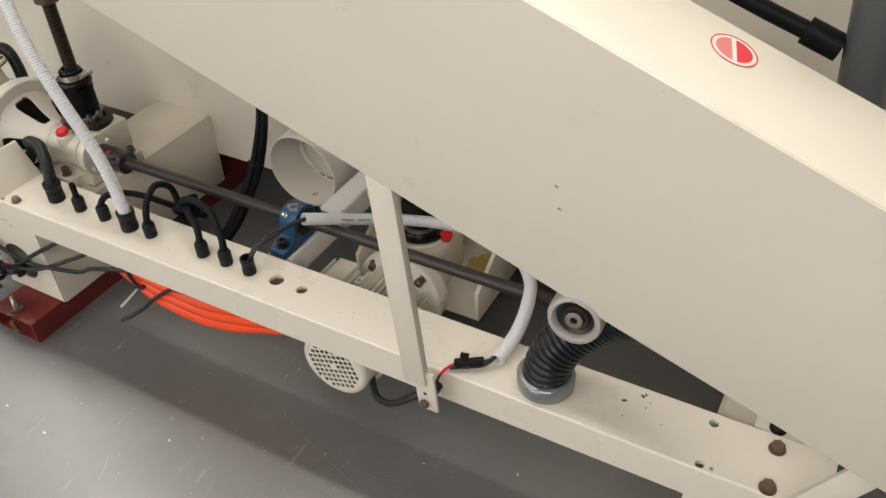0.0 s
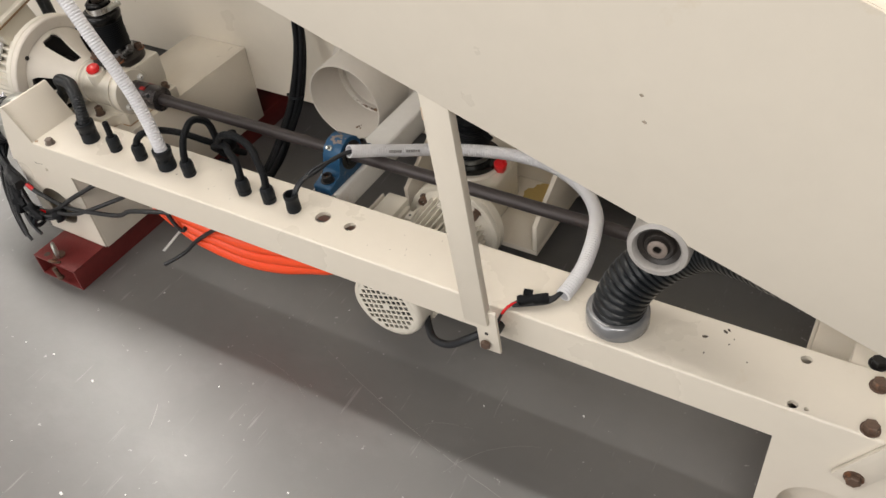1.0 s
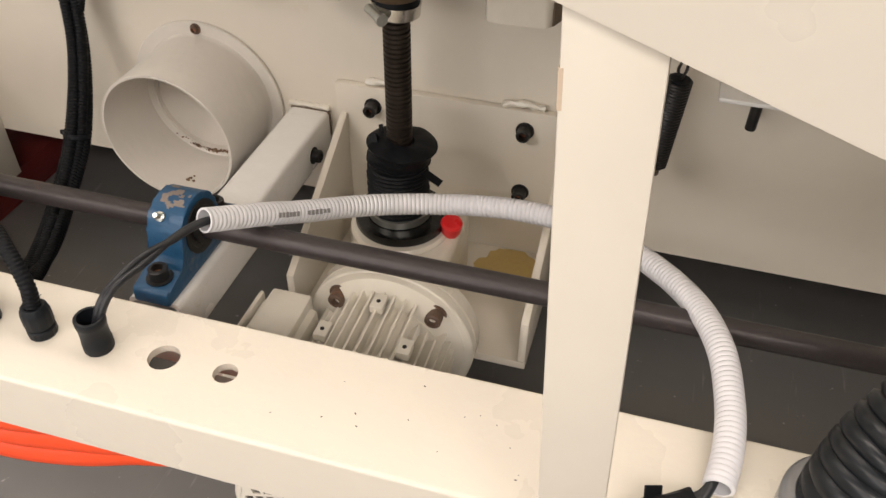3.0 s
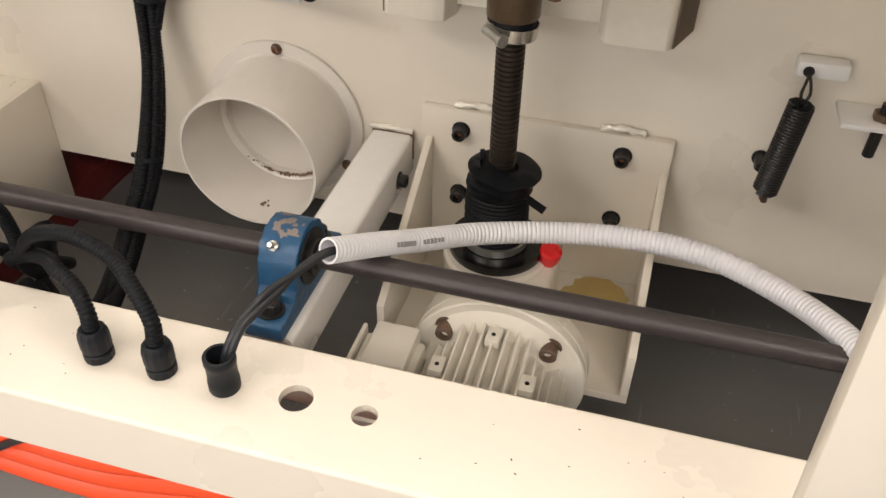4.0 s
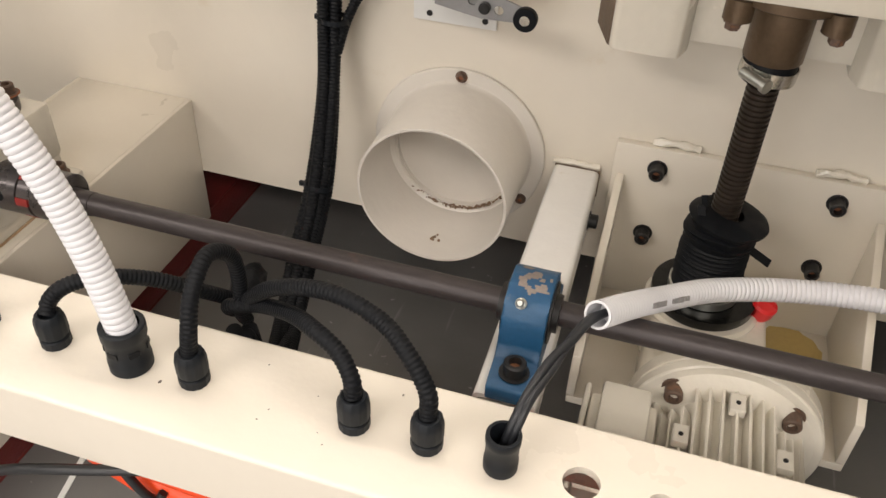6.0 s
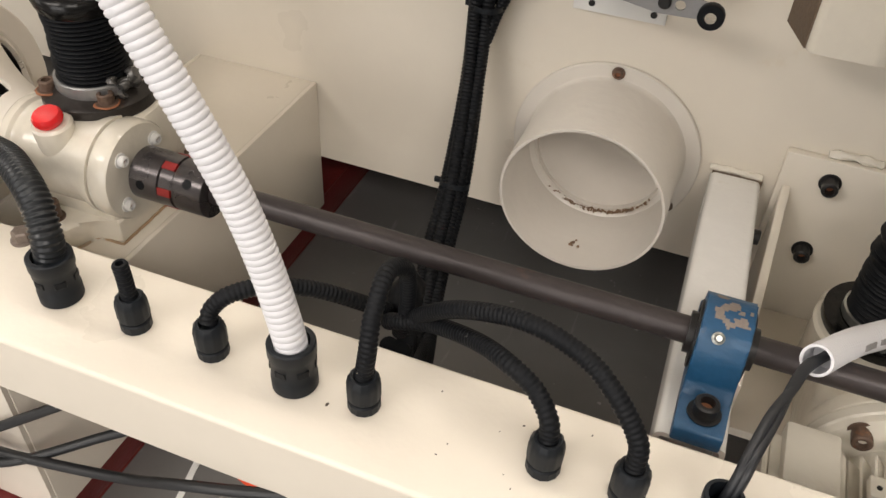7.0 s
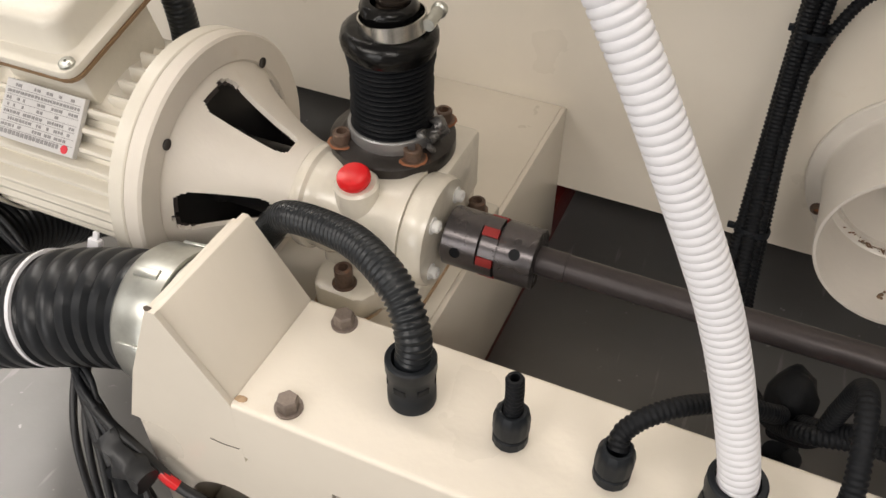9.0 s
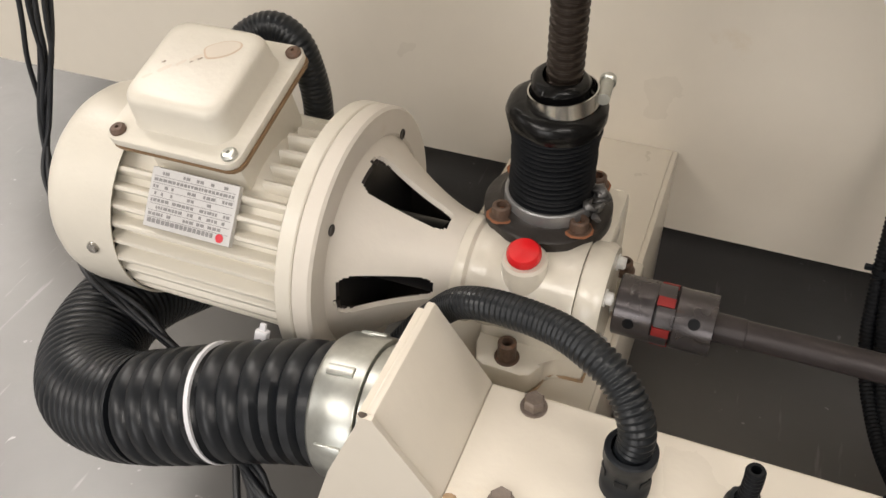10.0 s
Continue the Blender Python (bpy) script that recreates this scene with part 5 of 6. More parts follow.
conduit("black corrugated conduit looped from a gland to the cable bundle", [(-0.2565, -0.003, G), (-0.2545, -0.001, 0.3554), (-0.2563, 0.0107, 0.3742), (-0.2584, 0.0356, 0.3853), (-0.2573, 0.0596, 0.3680), (-0.2589, 0.0684, 0.3390), (-0.2638, 0.0729, 0.3026), (-0.2793, 0.1015, 0.2639)], 0.0057, 0.0006, 0.0031)
conduit("black corrugated conduit arched from a gland to the cable bundle", [(-0.1440, -0.003, G), (-0.1460, 0.0000, 0.3480), (-0.1580, 0.0090, 0.3580), (-0.1770, 0.0175, 0.3625), (-0.2019, 0.0371, 0.3501), (-0.2383, 0.0596, 0.3278), (-0.2700, 0.0680, 0.3100), (-0.2840, 0.0970, 0.2780), (-0.3000, 0.1380, 0.2550)], 0.0058, 0.0006, 0.0031)
conduit("black corrugated conduit arched from a gland to the cable bundle", [(-0.0960, -0.003, G), (-0.0980, 0.0010, 0.3530), (-0.1150, 0.0118, 0.3700), (-0.1380, 0.0260, 0.3770), (-0.1736, 0.0346, 0.3805), (-0.2180, 0.0480, 0.3600), (-0.2550, 0.0680, 0.3200), (-0.2727, 0.0951, 0.2872), (-0.2808, 0.1356, 0.2491)], 0.0058, 0.0006, 0.0031)


def bundle():
    root = thing("cable_bundle", "bundle of tied black corrugated conduits hanging down the cabinet", "cable bundle")
    base = [(-0.322, 0.400, 0.62), (-0.325, 0.398, 0.50), (-0.327, 0.395, 0.40), (-0.324, 0.378, 0.315), (-0.319, 0.330, 0.235), (-0.315, 0.278, 0.190), (-0.302, 0.215, 0.165), (-0.288, 0.160, 0.170), (-0.278, 0.110, 0.205), (-0.272, 0.085, 0.27)]
    for k, (dx, dy) in enumerate(((-0.0075, 0.001), (0.0065, 0.0), (-0.001, -0.0095), (0.004, 0.009))):
        bm = bmesh.new()
        sweep(bm, [(x + dx + 0.003 * math.sin(i + k), y + dy * (0.5 if z > 0.3 else 1) - 0.006, z + 0.002 * math.cos(2 * i + k)) for i, (x, y, z) in enumerate(base)], 0.0066, 14, 0.004, 0.0009, 0.0036)
        part("conduit", bm, RUBBER, root, angle=60)
    for z, y in ((0.236, 0.327), (0.392, 0.388)):
        bm = bmesh.new()
        lathe(bm, [(0.0135, -0.0025), (0.0147, -0.0025), (0.0147, 0.0025), (0.0135, 0.0025)], axis((-0.3205, y, z), (0, 0.35 if z < 0.3 else 0.05, 1)), 20)
        box(bm, -0.021, -0.013, -0.002, 0.002, -0.0025, 0.0025, 0.0005, 1, Matrix.Translation((-0.3205, y, z)))
        part("cable_tie", bm, BLACK, root)
    bm = bmesh.new()
    sweep(bm, [(-0.318, 0.385, 0.36), (-0.308, 0.392, 0.395), (-0.29, 0.398, 0.425), (-0.25, 0.400, 0.447), (-0.22, 0.402, 0.46), (-0.20, 0.40, 0.50), (-0.20, 0.40, 0.6)], 0.0052, 12, 0.004, 0.0008, 0.0034)
    part("branch", bm, RUBBER, root, angle=60)
    bm = bmesh.new()
    bmesh.ops.create_icosphere(bm, subdivisions=3, radius=0.017, matrix=Matrix.LocRotScale((-0.277, 0.105, 0.293), Euler((0.5, 0.3, 0.2)), (0.8, 1.2, 1.1)))
    for v in bm.verts:
        v.co += Vector((1, 1, 1)) * noise.noise(v.co * 70) * 0.004
    part("tape_wrap", bm, RUBBER, root)


bundle()

WR = [(-0.0132, 0.0979, 0.3555), (0.0090, 0.1425, 0.3330), (0.0300, 0.1790, 0.3140), (0.0699, 0.2248, 0.2960), (0.1297, 0.2506, 0.2916), (0.1930, 0.2506, 0.3000), (0.2554, 0.2386, 0.3055), (0.3110, 0.2093, 0.3065), (0.3509, 0.1562, 0.3194), (0.3711, 0.1029, 0.3290), (0.3794, 0.0559, 0.3265), (0.3799, 0.0213, 0.3240), (0.3756, -0.0077, 0.3205)]
white = conduit("white corrugated plastic conduit curving over the shaft down to the beam", WR, 0.0098, 0.0009, 0.0040, WHITE_TUBE, seg=24, hollow=0.82)
bm = bmesh.new()
rnd = random.Random(11)
run = [Vector(p) for p in spline(WR, 0.002)]
first = min(range(len(run)), key=lambda i: abs(run[i].x - 0.014))
for k in range(14):
    i = first + 2 * k
    d = (run[i + 1] - run[i - 1]).normalized()
    side = Vector((0.25, -0.80, 0.50))
    side = (side - d * side.dot(d)).normalized()
    m = Matrix.Translation(run[i] + side * 0.0094) @ Matrix((d, side.cross(d), side)).transposed().to_4x4()
    if k not in (6, 7):
        hgt = rnd.uniform(0.0016, 0.0023)
        box(bm, -0.0013, 0.0013, -hgt, hgt, -0.0006, 0.0011, 0, 1, m)
part("print", bm, INK, white, "unreadable grey print")

root = thing("wire_pair", "two black wires running from the open gland into the white conduit", "wires")
for k in range(2):
    bm = bmesh.new()
    o = 0.0032 * k
    sweep(bm, [(-0.0495 + o, -0.003, ZB + 0.014), (-0.0455 + o, 0.0048, 0.3430), (-0.0420 + o, 0.0182, 0.3514), (-0.0345 + o, 0.0451, 0.3565 - o), (-0.0250, 0.0690 + o, 0.3550), (-0.0180, 0.0900 + o, 0.3540), (-0.009, 0.106, 0.3515), (0.006, 0.137, 0.336)], 0.0030, 10, 0.004)
    part("wire", bm, WIRE, root)

# second wire pair out of the conduit's lower end
root = thing("wire_splice", "taped black wire splice with red leads beside the strut", "wires")
for k in range(3):
    bm = bmesh.new()
    o = 0.003 * (k - 1)
    sweep(bm, [(0.375, 0.002, 0.325), (0.366, -0.016 + o, 0.3195), (0.350, -0.026 + o, 0.3165 + 0.002 * k), (0.334, -0.034 + o * 1.5, 0.3165), (0.322, -0.044, 0.315)], 0.0028, 10, 0.004)
    part("wire", bm, WIRE, root)
bm = bmesh.new()
sweep(bm, [(0.362, -0.018, 0.3205), (0.350, -0.026, 0.3215), (0.338, -0.031, 0.3205), (0.328, -0.038, 0.3185)], 0.0068, 12, 0.003)
for v in bm.verts:
    v.co += Vector((1, 1, 1)) * noise.noise(v.co * 120) * 0.0022
part("tape", bm, RUBBER, root)
bm = bmesh.new()
box(bm, -0.006, 0.006, -0.004, 0.004, -0.0008, 0.0008, 0.0004, 1, Matrix.Translation((0.338, -0.026, 0.3285)) @ Euler((0.9, 0.3, 0.5)).to_matrix().to_4x4())
part("tape_flap", bm, RUBBER, root)
for k in range(3):
    bm = bmesh.new()
    sweep(bm, [(0.330, -0.036 + 0.002 * k, 0.3165), (0.322, -0.046 + 0.002 * k, 0.3165 - 0.001 * k), (0.316, -0.0545, 0.309), (0.310, -0.058 - 0.001 * k, 0.292), (0.300, -0.060, 0.272)], 0.0019, 8, 0.003)
    part("lead", bm, RED if k < 2 else WIRE, root)

conduit("black cable sagging under the beam from the small motor", [(0.148, 0.012, 0.172), (0.161, -0.005, 0.163), (0.180, -0.025, 0.166), (0.199, -0.036, 0.1745), (0.222, -0.041, 0.186), (0.250, -0.043, 0.213), (0.277, -0.034, 0.233), (0.32, -0.025, 0.26), (0.35, -0.02, 0.285)], 0.0055, 0, 0.004, WIRE, "cable")


# ---------------------------------------------------------------- big hoses
def hose_nut(root, p, d, r, h, mat, ribs=10):
    bm = bmesh.new()
    lathe(bm, [(r - 0.006, 0), (r - 0.001, 0), (r, 0.002), (r, h - 0.004), (r - 0.002, h - 0.001), (r - 0.004, h), (r - 0.0075, h), (r - 0.009, h - 0.01)], axis(p, d), 56)
    nut = part("nut", bm, mat, root)
    for k in range(ribs):
        a = 2 * math.pi * (k + 0.3) / ribs
        bm = bmesh.new()
        m = axis(p, d) @ Matrix.Rotation(a, 4, "Z") @ Matrix.Translation((r - 0.0005, 0, h * 0.47))
        box(bm, -0.001, 0.0022, -0.0035, 0.0035, -h * 0.28, h * 0.28, 0.001, 2, m)
        part("grip", bm, mat, nut)
    return nut


def beam_hose():
    root = thing("flexible_hose", "black ribbed hose with a grey nut rising from the beam", "hose", "hoses")
    hose_nut(root, (0.4465, -0.006, ZB), (0, 0, 1), 0.0380, 0.023, GREY_NUT, 0)
    bm = bmesh.new()
    sweep(bm, [(0.4465, -0.006, ZB + 0.012), (0.4490, -0.004, 0.348), (0.4590, 0.006, 0.3735), (0.4770, 0.018, 0.397), (0.5030, 0.028, 0.419), (0.5333, 0.0270, 0.4404), (0.5742, 0.0077, 0.4613), (0.6296, -0.0215, 0.4800), (0.71, -0.048, 0.495), (0.80, -0.055, 0.49)], 0.0312, 32, 0.0026, 0.0028, 0.0082, band=True)
    part("hose", bm, BLACK_HOSE, root, angle=50)


beam_hose()


def end_hose():
    root = thing("flexible_hose", "dark grey ribbed hose with a zinc nut, bent under the motor", "hose", "hoses")
    p = Vector((-0.6265, -0.002, 0.312))
    d = Vector((-0.985, -0.02, -0.12))
    bm = bmesh.new()
    lathe(bm, [(0.030, -0.004), (0.0425, -0.004), (0.043, -0.003), (0.043, 0.006), (0.040, 0.007)], axis(p, d), 40)
    part("lock_ring", bm, ZINC, root)
    hose_nut(root, p + d * 0.007, d, 0.0465, 0.032, ZINC, 6)
    bm = bmesh.new()
    line = spline([p + d * 0.012, (-0.69, -0.006, 0.301), (-0.735, -0.014, 0.290), (-0.785, -0.022, 0.272), (-0.835, -0.024, 0.252), (-0.885, -0.008, 0.235), (-0.922, 0.040, 0.222), (-0.938, 0.105, 0.205), (-0.935, 0.18, 0.17), (-0.92, 0.27, 0.125), (-0.90, 0.36, 0.10), (-0.88, 0.46, 0.09)], 0.012)
    n = next(i for i, q in enumerate(line) if q.x < -0.800)
    sweep(bm, line[:n + 1], 0.0405, 36, 0.004, 0.0042, 0.0140, band=True)
    sweep(bm, line[n:], 0.0398, 36, 0.004, 0.0022, 0.0078, band=True)
    part("hose", bm, HOSE, root, angle=50)
    bm = bmesh.new()
    lathe(bm, [(0.0388, -0.0016), (0.0412, -0.0016), (0.0412, 0.0016), (0.0388, 0.0016), (0.0388, -0.0016)], axis((-0.7475, -0.0164, 0.2866), (-0.96, -0.16, -0.28)), 40)
    part("white_tie", bm, WHITE_TUBE, root, "white cable tie")
    bm = bmesh.new()
    box(bm, -0.0045, 0.0045, -0.003, 0.003, 0, 0.008, 0.001, 2, Matrix.Translation((-0.733, 0.018, 0.318)) @ Euler((-0.4, 0.1, 0)).to_matrix().to_4x4())
    box(bm, -0.0022, 0.0022, -0.0012, 0.0012, 0.007, 0.013, 0.0004, 1, Matrix.Translation((-0.733, 0.018, 0.318)) @ Euler((-0.4, 0.1, 0)).to_matrix().to_4x4())
    part("tie_head", bm, WHITE_TUBE, root)


end_hose()


# ---------------------------------------------------------------- sloping arm, strut and roller
SL = -0.352
A0 = Vector((0.28, -0.130, 0.660))
DIRA = Vector((1, 0, SL)).normalized()
UPA = Vector((-SL, 0, 1)).normalized()


def sloping_arm():
    root = thing("sloping_cover", "cream painted folded sheet steel cover sloping down over the beam", "machine cover")
    m = Matrix.Translation(A0) @ Matrix(((DIRA.x, 0, UPA.x, 0), (0, 1, 0, 0), (DIRA.z, 0, UPA.z, 0), (0, 0, 0, 1)))
    u0, u1, wid, dep = -0.60, 0.95, 0.252, 0.137

    def lay(verts, mm):
        # the top edge runs a little less steeply than the lower one
        for v in verts:
            v.co.z += v.co.z / wid * (0.0105 - 0.027 * (v.co.x - 0.207))
        bmesh.ops.transform(bm, matrix=mm, verts=verts)
    bm = bmesh.new()
    box(bm, u0, u1, 0, 0.003, -0.014, wid, 0.0012, 2)
    for v in bm.verts:
        v.co.y += 0.023 * (1 - max(0.0, v.co.z) / wid)
    lay(bm.verts[:], m)
    part("front_sheet", bm, CREAM, root)
    bm = bmesh.new()
    box(bm, u0, u1, 0.0032, dep, wid - 0.003, wid, 0.0010, 2)
    lay(bm.verts[:], m)
    part("top_sheet", bm, CREAM, root)
    bm = bmesh.new()
    box(bm, u0, u1, dep - 0.003, dep, 0.02, wid - 0.0032, 0.0008, 2)
    lay(bm.verts[:], m)
    part("rear_sheet", bm, CREAM, root)
    # small rub marks on the front sheet
    rnd = random.Random(12)
    for u, w, s in ((0.183, 0.112, 0.0014), (0.195, 0.089, 0.0016)):
        bm = bmesh.new()
        f = 0.023 * (1 - w / wid) - 0.0003
        bm.faces.new([bm.verts.new(m @ Vector((u + s * 1.5 * math.cos(a) * rnd.uniform(0.7, 1.2), f, w + s * math.sin(a) * rnd.uniform(0.7, 1.2)))) for a in [2 * math.pi * k / 9 for k in range(9)]])
        part("rub_mark", bm, SMUDGE, root)
    # round warning sticker on the top
    us = 0.253
    sm = m @ Matrix.Translation((us, 0.0965, wid + 0.0107 - 0.027 * (us - 0.207))) @ Matrix.Rotation(0.027, 4, "Y")
    bm = bmesh.new()
    lathe(bm, [(0.0215, 0), (0.0215, 0.0005), (0, 0.0005)], sm, 40)
    st = part("sticker", bm, WHITE_PLATE, root, "round white sticker with a red border")
    bm = bmesh.new()
    lathe(bm, [(0.0200, 0.0005), (0.0200, 0.0008), (0.0213, 0.0008), (0.0213, 0.0005)], sm, 40)
    part("sticker_rim", bm, RED_INK, st)
    for arc, mt in (((-1.15, 1.75), RED_INK), ((2.0, 4.9), PALE_RED)):
        bm = bmesh.new()
        a, b = arc
        bm.faces.new([bm.verts.new(sm @ Vector((0.0165 * math.cos(q), 0.0165 * math.sin(q), 0.0008))) for q in [a + (b - a) * k / 14 for k in range(15)]])
        part("sticker_mark", bm, mt, st)
    return root


sloping_arm()


def strut():
    root = thing("support_strut", "cream painted flat steel strut from the beam to the sloping cover", "strut")
    bm = bmesh.new()
    d = Vector((-0.047, -0.040, 1)).normalized()
    x = Vector((1, 0.0, 0.047)).normalized()
    y = d.cross(x)
    mm = Matrix.Translation((0.2990, -0.086, 0.286)) @ Matrix((x, y, d)).transposed().to_4x4()
    box(bm, -0.0160, 0.0160, -0.002, 0.010, 0.030, 0.385, 0.001, 2, mm)
    bar = part("bar", bm, CREAM, root)
    bm = bmesh.new()
    box(bm, -0.0162, -0.0146, -0.0021, 0.004, 0.328, 0.343, 0.00005, 1, mm)
    part("old_stain", bm, TAN, bar, "tan stain on the edge")
    bm = bmesh.new()
    box(bm, -0.004, 0.0255, 0.0035, 0.0085, -0.024, 0.050, 0.001, 2, mm)
    foot = part("foot_plate", bm, CREAM, root)
    bm = bmesh.new()
    lathe(bm, [(0.0075, 0), (0.0075, 0.030), (0, 0.030)], axis(mm @ Vector((0.0085, 0.0086, -0.008)), (0, 1, 0)), 16)
    part("spacer", bm, BLACK_BOLT, root)
    hex_bolt(root, mm @ Vector((0.0075, 0.0035, -0.009)), -y, 0.0068, 0.007, RUST, washer=False)
    # uncut hole: a black disc on the foot plate carries its shade
    bm = bmesh.new()
    lathe(bm, [(0.0026, 0), (0.0026, 0.0004), (0, 0.0004)], axis(mm @ Vector((0.0095, 0.0034, 0.009)), -y), 12)
    part("hole", bm, BLACK_BOLT, foot)


strut()


def end_strut():
    root = thing("support_strut", "cream painted flat steel strut bolted to the leg under the cover", "strut")
    d = Vector((0.450, 0.0, 0.893)).normalized()
    y = Vector((0, 1, 0))
    x = y.cross(d)
    mm = Matrix.Translation((0.737, -0.0565, 0.246)) @ Matrix((x, y, d)).transposed().to_4x4()
    bm = bmesh.new()
    box(bm, -0.0160, 0.0160, 0, 0.0068, -0.018, 0.255, 0.001, 2, mm)
    part("bar", bm, CREAM, root)
    hex_bolt(root, (0.737, -0.0565, 0.246), (0, -1, 0), 0.0085, 0.008)


end_strut()


def hub():
    root = thing("guide_roller", "worn grey roller with a brown hub under the sloping cover", "roller")
    p, d = Vector((0.513, -0.099, 0.5405)), Vector((0.05, -1, 0.12))
    m = axis(p, d)
    bm = bmesh.new()
    lathe(bm, [(0.0, -0.016), (0.026, -0.016), (0.0295, -0.012), (0.0295, 0.008), (0.028, 0.0122), (0.0235, 0.0130), (0.0215, 0.011), (0.0205, 0.006)], m, 48)
    part("rim", bm, WORN_RIM, root)
    bm = bmesh.new()
    lathe(bm, [(0.0222, 0.006), (0.0150, 0.003), (0.0142, 0.007), (0.0132, 0.008), (0.0105, 0.0075), (0.0095, 0.0105), (0.0038, 0.0105), (0.0034, 0.005), (0, 0.005)], m, 40)
    core = part("hub", bm, IRON, root)
    bm = bmesh.new()
    lathe(bm, [(0.0094, 0.0106), (0.0094, 0.0116), (0.0085, 0.0122), (0.0042, 0.0122), (0.0038, 0.0108)], m, 28)
    part("hub_cap", bm, WORN_METAL, core)
    bm = bmesh.new()
    lathe(bm, [(0, -0.11), (0.010, -0.11), (0.010, -0.027), (0, -0.027)], m, 20)
    part("axle", bm, BLACK_BOLT, root)
    bm = bmesh.new()
    box(bm, 0.477, 0.540, -0.066, -0.060, 0.520, 0.66, 0.002)
    part("hanger", bm, CREAM, root)


hub()


# ---------------------------------------------------------------- things on the cabinet
def limit_switch():
    root = thing("limit_switch", "small grey limit switch with a roller lever on a white plate", "limit switch")
    bm = bmesh.new()
    box(bm, -0.249, -0.1665, YW - 0.0045, YW - 0.0003, 0.395, 0.46, 0.0008, 2)
    base = part("plate", bm, WHITE_PLATE, root)
    for x, z in ((-0.2325, 0.403), (-0.1775, 0.403)):
        bm = bmesh.new()
        lathe(bm, [(0.003, 0), (0.003, 0.0006), (0, 0.0006)], axis((x, YW - 0.0046, z), (0, -1, 0)), 12)
        part("screw", bm, BLACK_BOLT, base)
    bm = bmesh.new()
    box(bm, -0.238, -0.172, YW - 0.0535, YW - 0.0046, 0.436, 0.486, 0.002)
    part("body", bm, GREY_METAL, root)
    bm = bmesh.new()
    plate(bm, [(-0.212, 0.428), (-0.170, 0.421), (-0.128, 0.4225), (-0.128, 0.4345), (-0.165, 0.446), (-0.212, 0.452)], [(-0.154, 0.4305, 0.0042), (-0.178, 0.436, 0.0042)], Matrix.Translation((0, YW - 0.0537, 0.007)) @ XZ, 0.0025, 18)
    lever = part("lever", bm, GREY_METAL, root)
    bm = bmesh.new()
    lathe(bm, [(0.0052, 0), (0.0052, 0.0045), (0.004, 0.0055), (0, 0.0055)], axis((-0.166, YW - 0.0563, 0.439), (0, -1, 0)), 16)
    part("clamp_screw", bm, BLACK_BOLT, lever)
    bm = bmesh.new()
    lathe(bm, [(0.0045, 0), (0.0100, 0), (0.0105, 0.001), (0.0105, 0.007), (0.0100, 0.008), (0.0045, 0.008)], axis((-0.1290, YW - 0.0565, 0.4355), (0, -1, 0)), 28)
    part("roller", bm, RUBBER, lever)
    bm = bmesh.new()
    lathe(bm, [(0.0045, 0), (0.0045, 0.0085), (0, 0.0085)], axis((-0.1290, YW - 0.0565, 0.4355), (0, -1, 0)), 16)
    part("pin", bm, BRIGHT, lever)


limit_switch()


def tension_spring():
    root = thing("tension_spring", "dark coil tension spring hung from a white lug on the cabinet", "spring")
    a, b = Vector((0.3155, 0.368, 0.386)), Vector((0.3080, 0.370, 0.294))
    d = (b - a).normalized()
    L = (b - a).length
    u = d.orthogonal().normalized()
    v = d.cross(u)
    bm = bmesh.new()
    turns = 30
    pts = [a + d * (L * i / (turns * 10)) + (u * math.cos(2 * math.pi * i / 10) + v * math.sin(2 * math.pi * i / 10)) * 0.0105 for i in range(turns * 10 + 1)]
    rings = []
    for i, p in enumerate(pts):
        rad = (u * math.cos(2 * math.pi * i / 10) + v * math.sin(2 * math.pi * i / 10))
        rings.append([bm.verts.new(p + (rad * math.cos(2 * math.pi * k / 6) + d * math.sin(2 * math.pi * k / 6)) * 0.0016) for k in range(6)])
    for r0, r1 in zip(rings, rings[1:]):
        for k in range(6):
            bm.faces.new((r0[k], r0[(k + 1) % 6], r1[(k + 1) % 6], r1[k]))
    part("coil", bm, BLACK_BOLT, root)
    bm = bmesh.new()
    lathe(bm, [(0, 0), (0.0092, 0), (0.0092, L), (0, L)], axis(a, d), 16)
    part("core", bm, RUBBER, root)
    for s in (-1, 1):
        bm = bmesh.new()
        sweep(bm, [a + u * 0, a + Vector((0.0035 * s, -0.002, 0.010)), Vector((0.3175 + 0.002 * s, 0.380, 0.4005)), (0.318, 0.390, 0.404)], 0.0014, 8, 0.002)
        part("hook", bm, BLACK_BOLT, root)
    bm = bmesh.new()
    sweep(bm, [b, b + d * 0.008, b + d * 0.014 + Vector((0.004, 0.004, 0)), b + d * 0.010 + Vector((0.002, 0.012, 0)), b + d * 0.002 + Vector((-0.006, 0.02, 0.004))], 0.0030, 8, 0.002)
    part("end_loop", bm, RUST, root)
    hex_bolt(root, (0.303, YW - 0.001, 0.301), (0, -1, 0), 0.0065, 0.020, BLACK_BOLT)
    bm = bmesh.new()
    box(bm, 0.308, 0.352, YW - 0.020, YW - 0.0005, 0.397, 0.412, 0.003)
    part("lug", bm, WHITE_PLATE, root)
    hex_bolt(root, (0.318, YW - 0.020, 0.4035), (0, -1, 0), 0.0038, 0.003, BLACK_BOLT)


tension_spring()


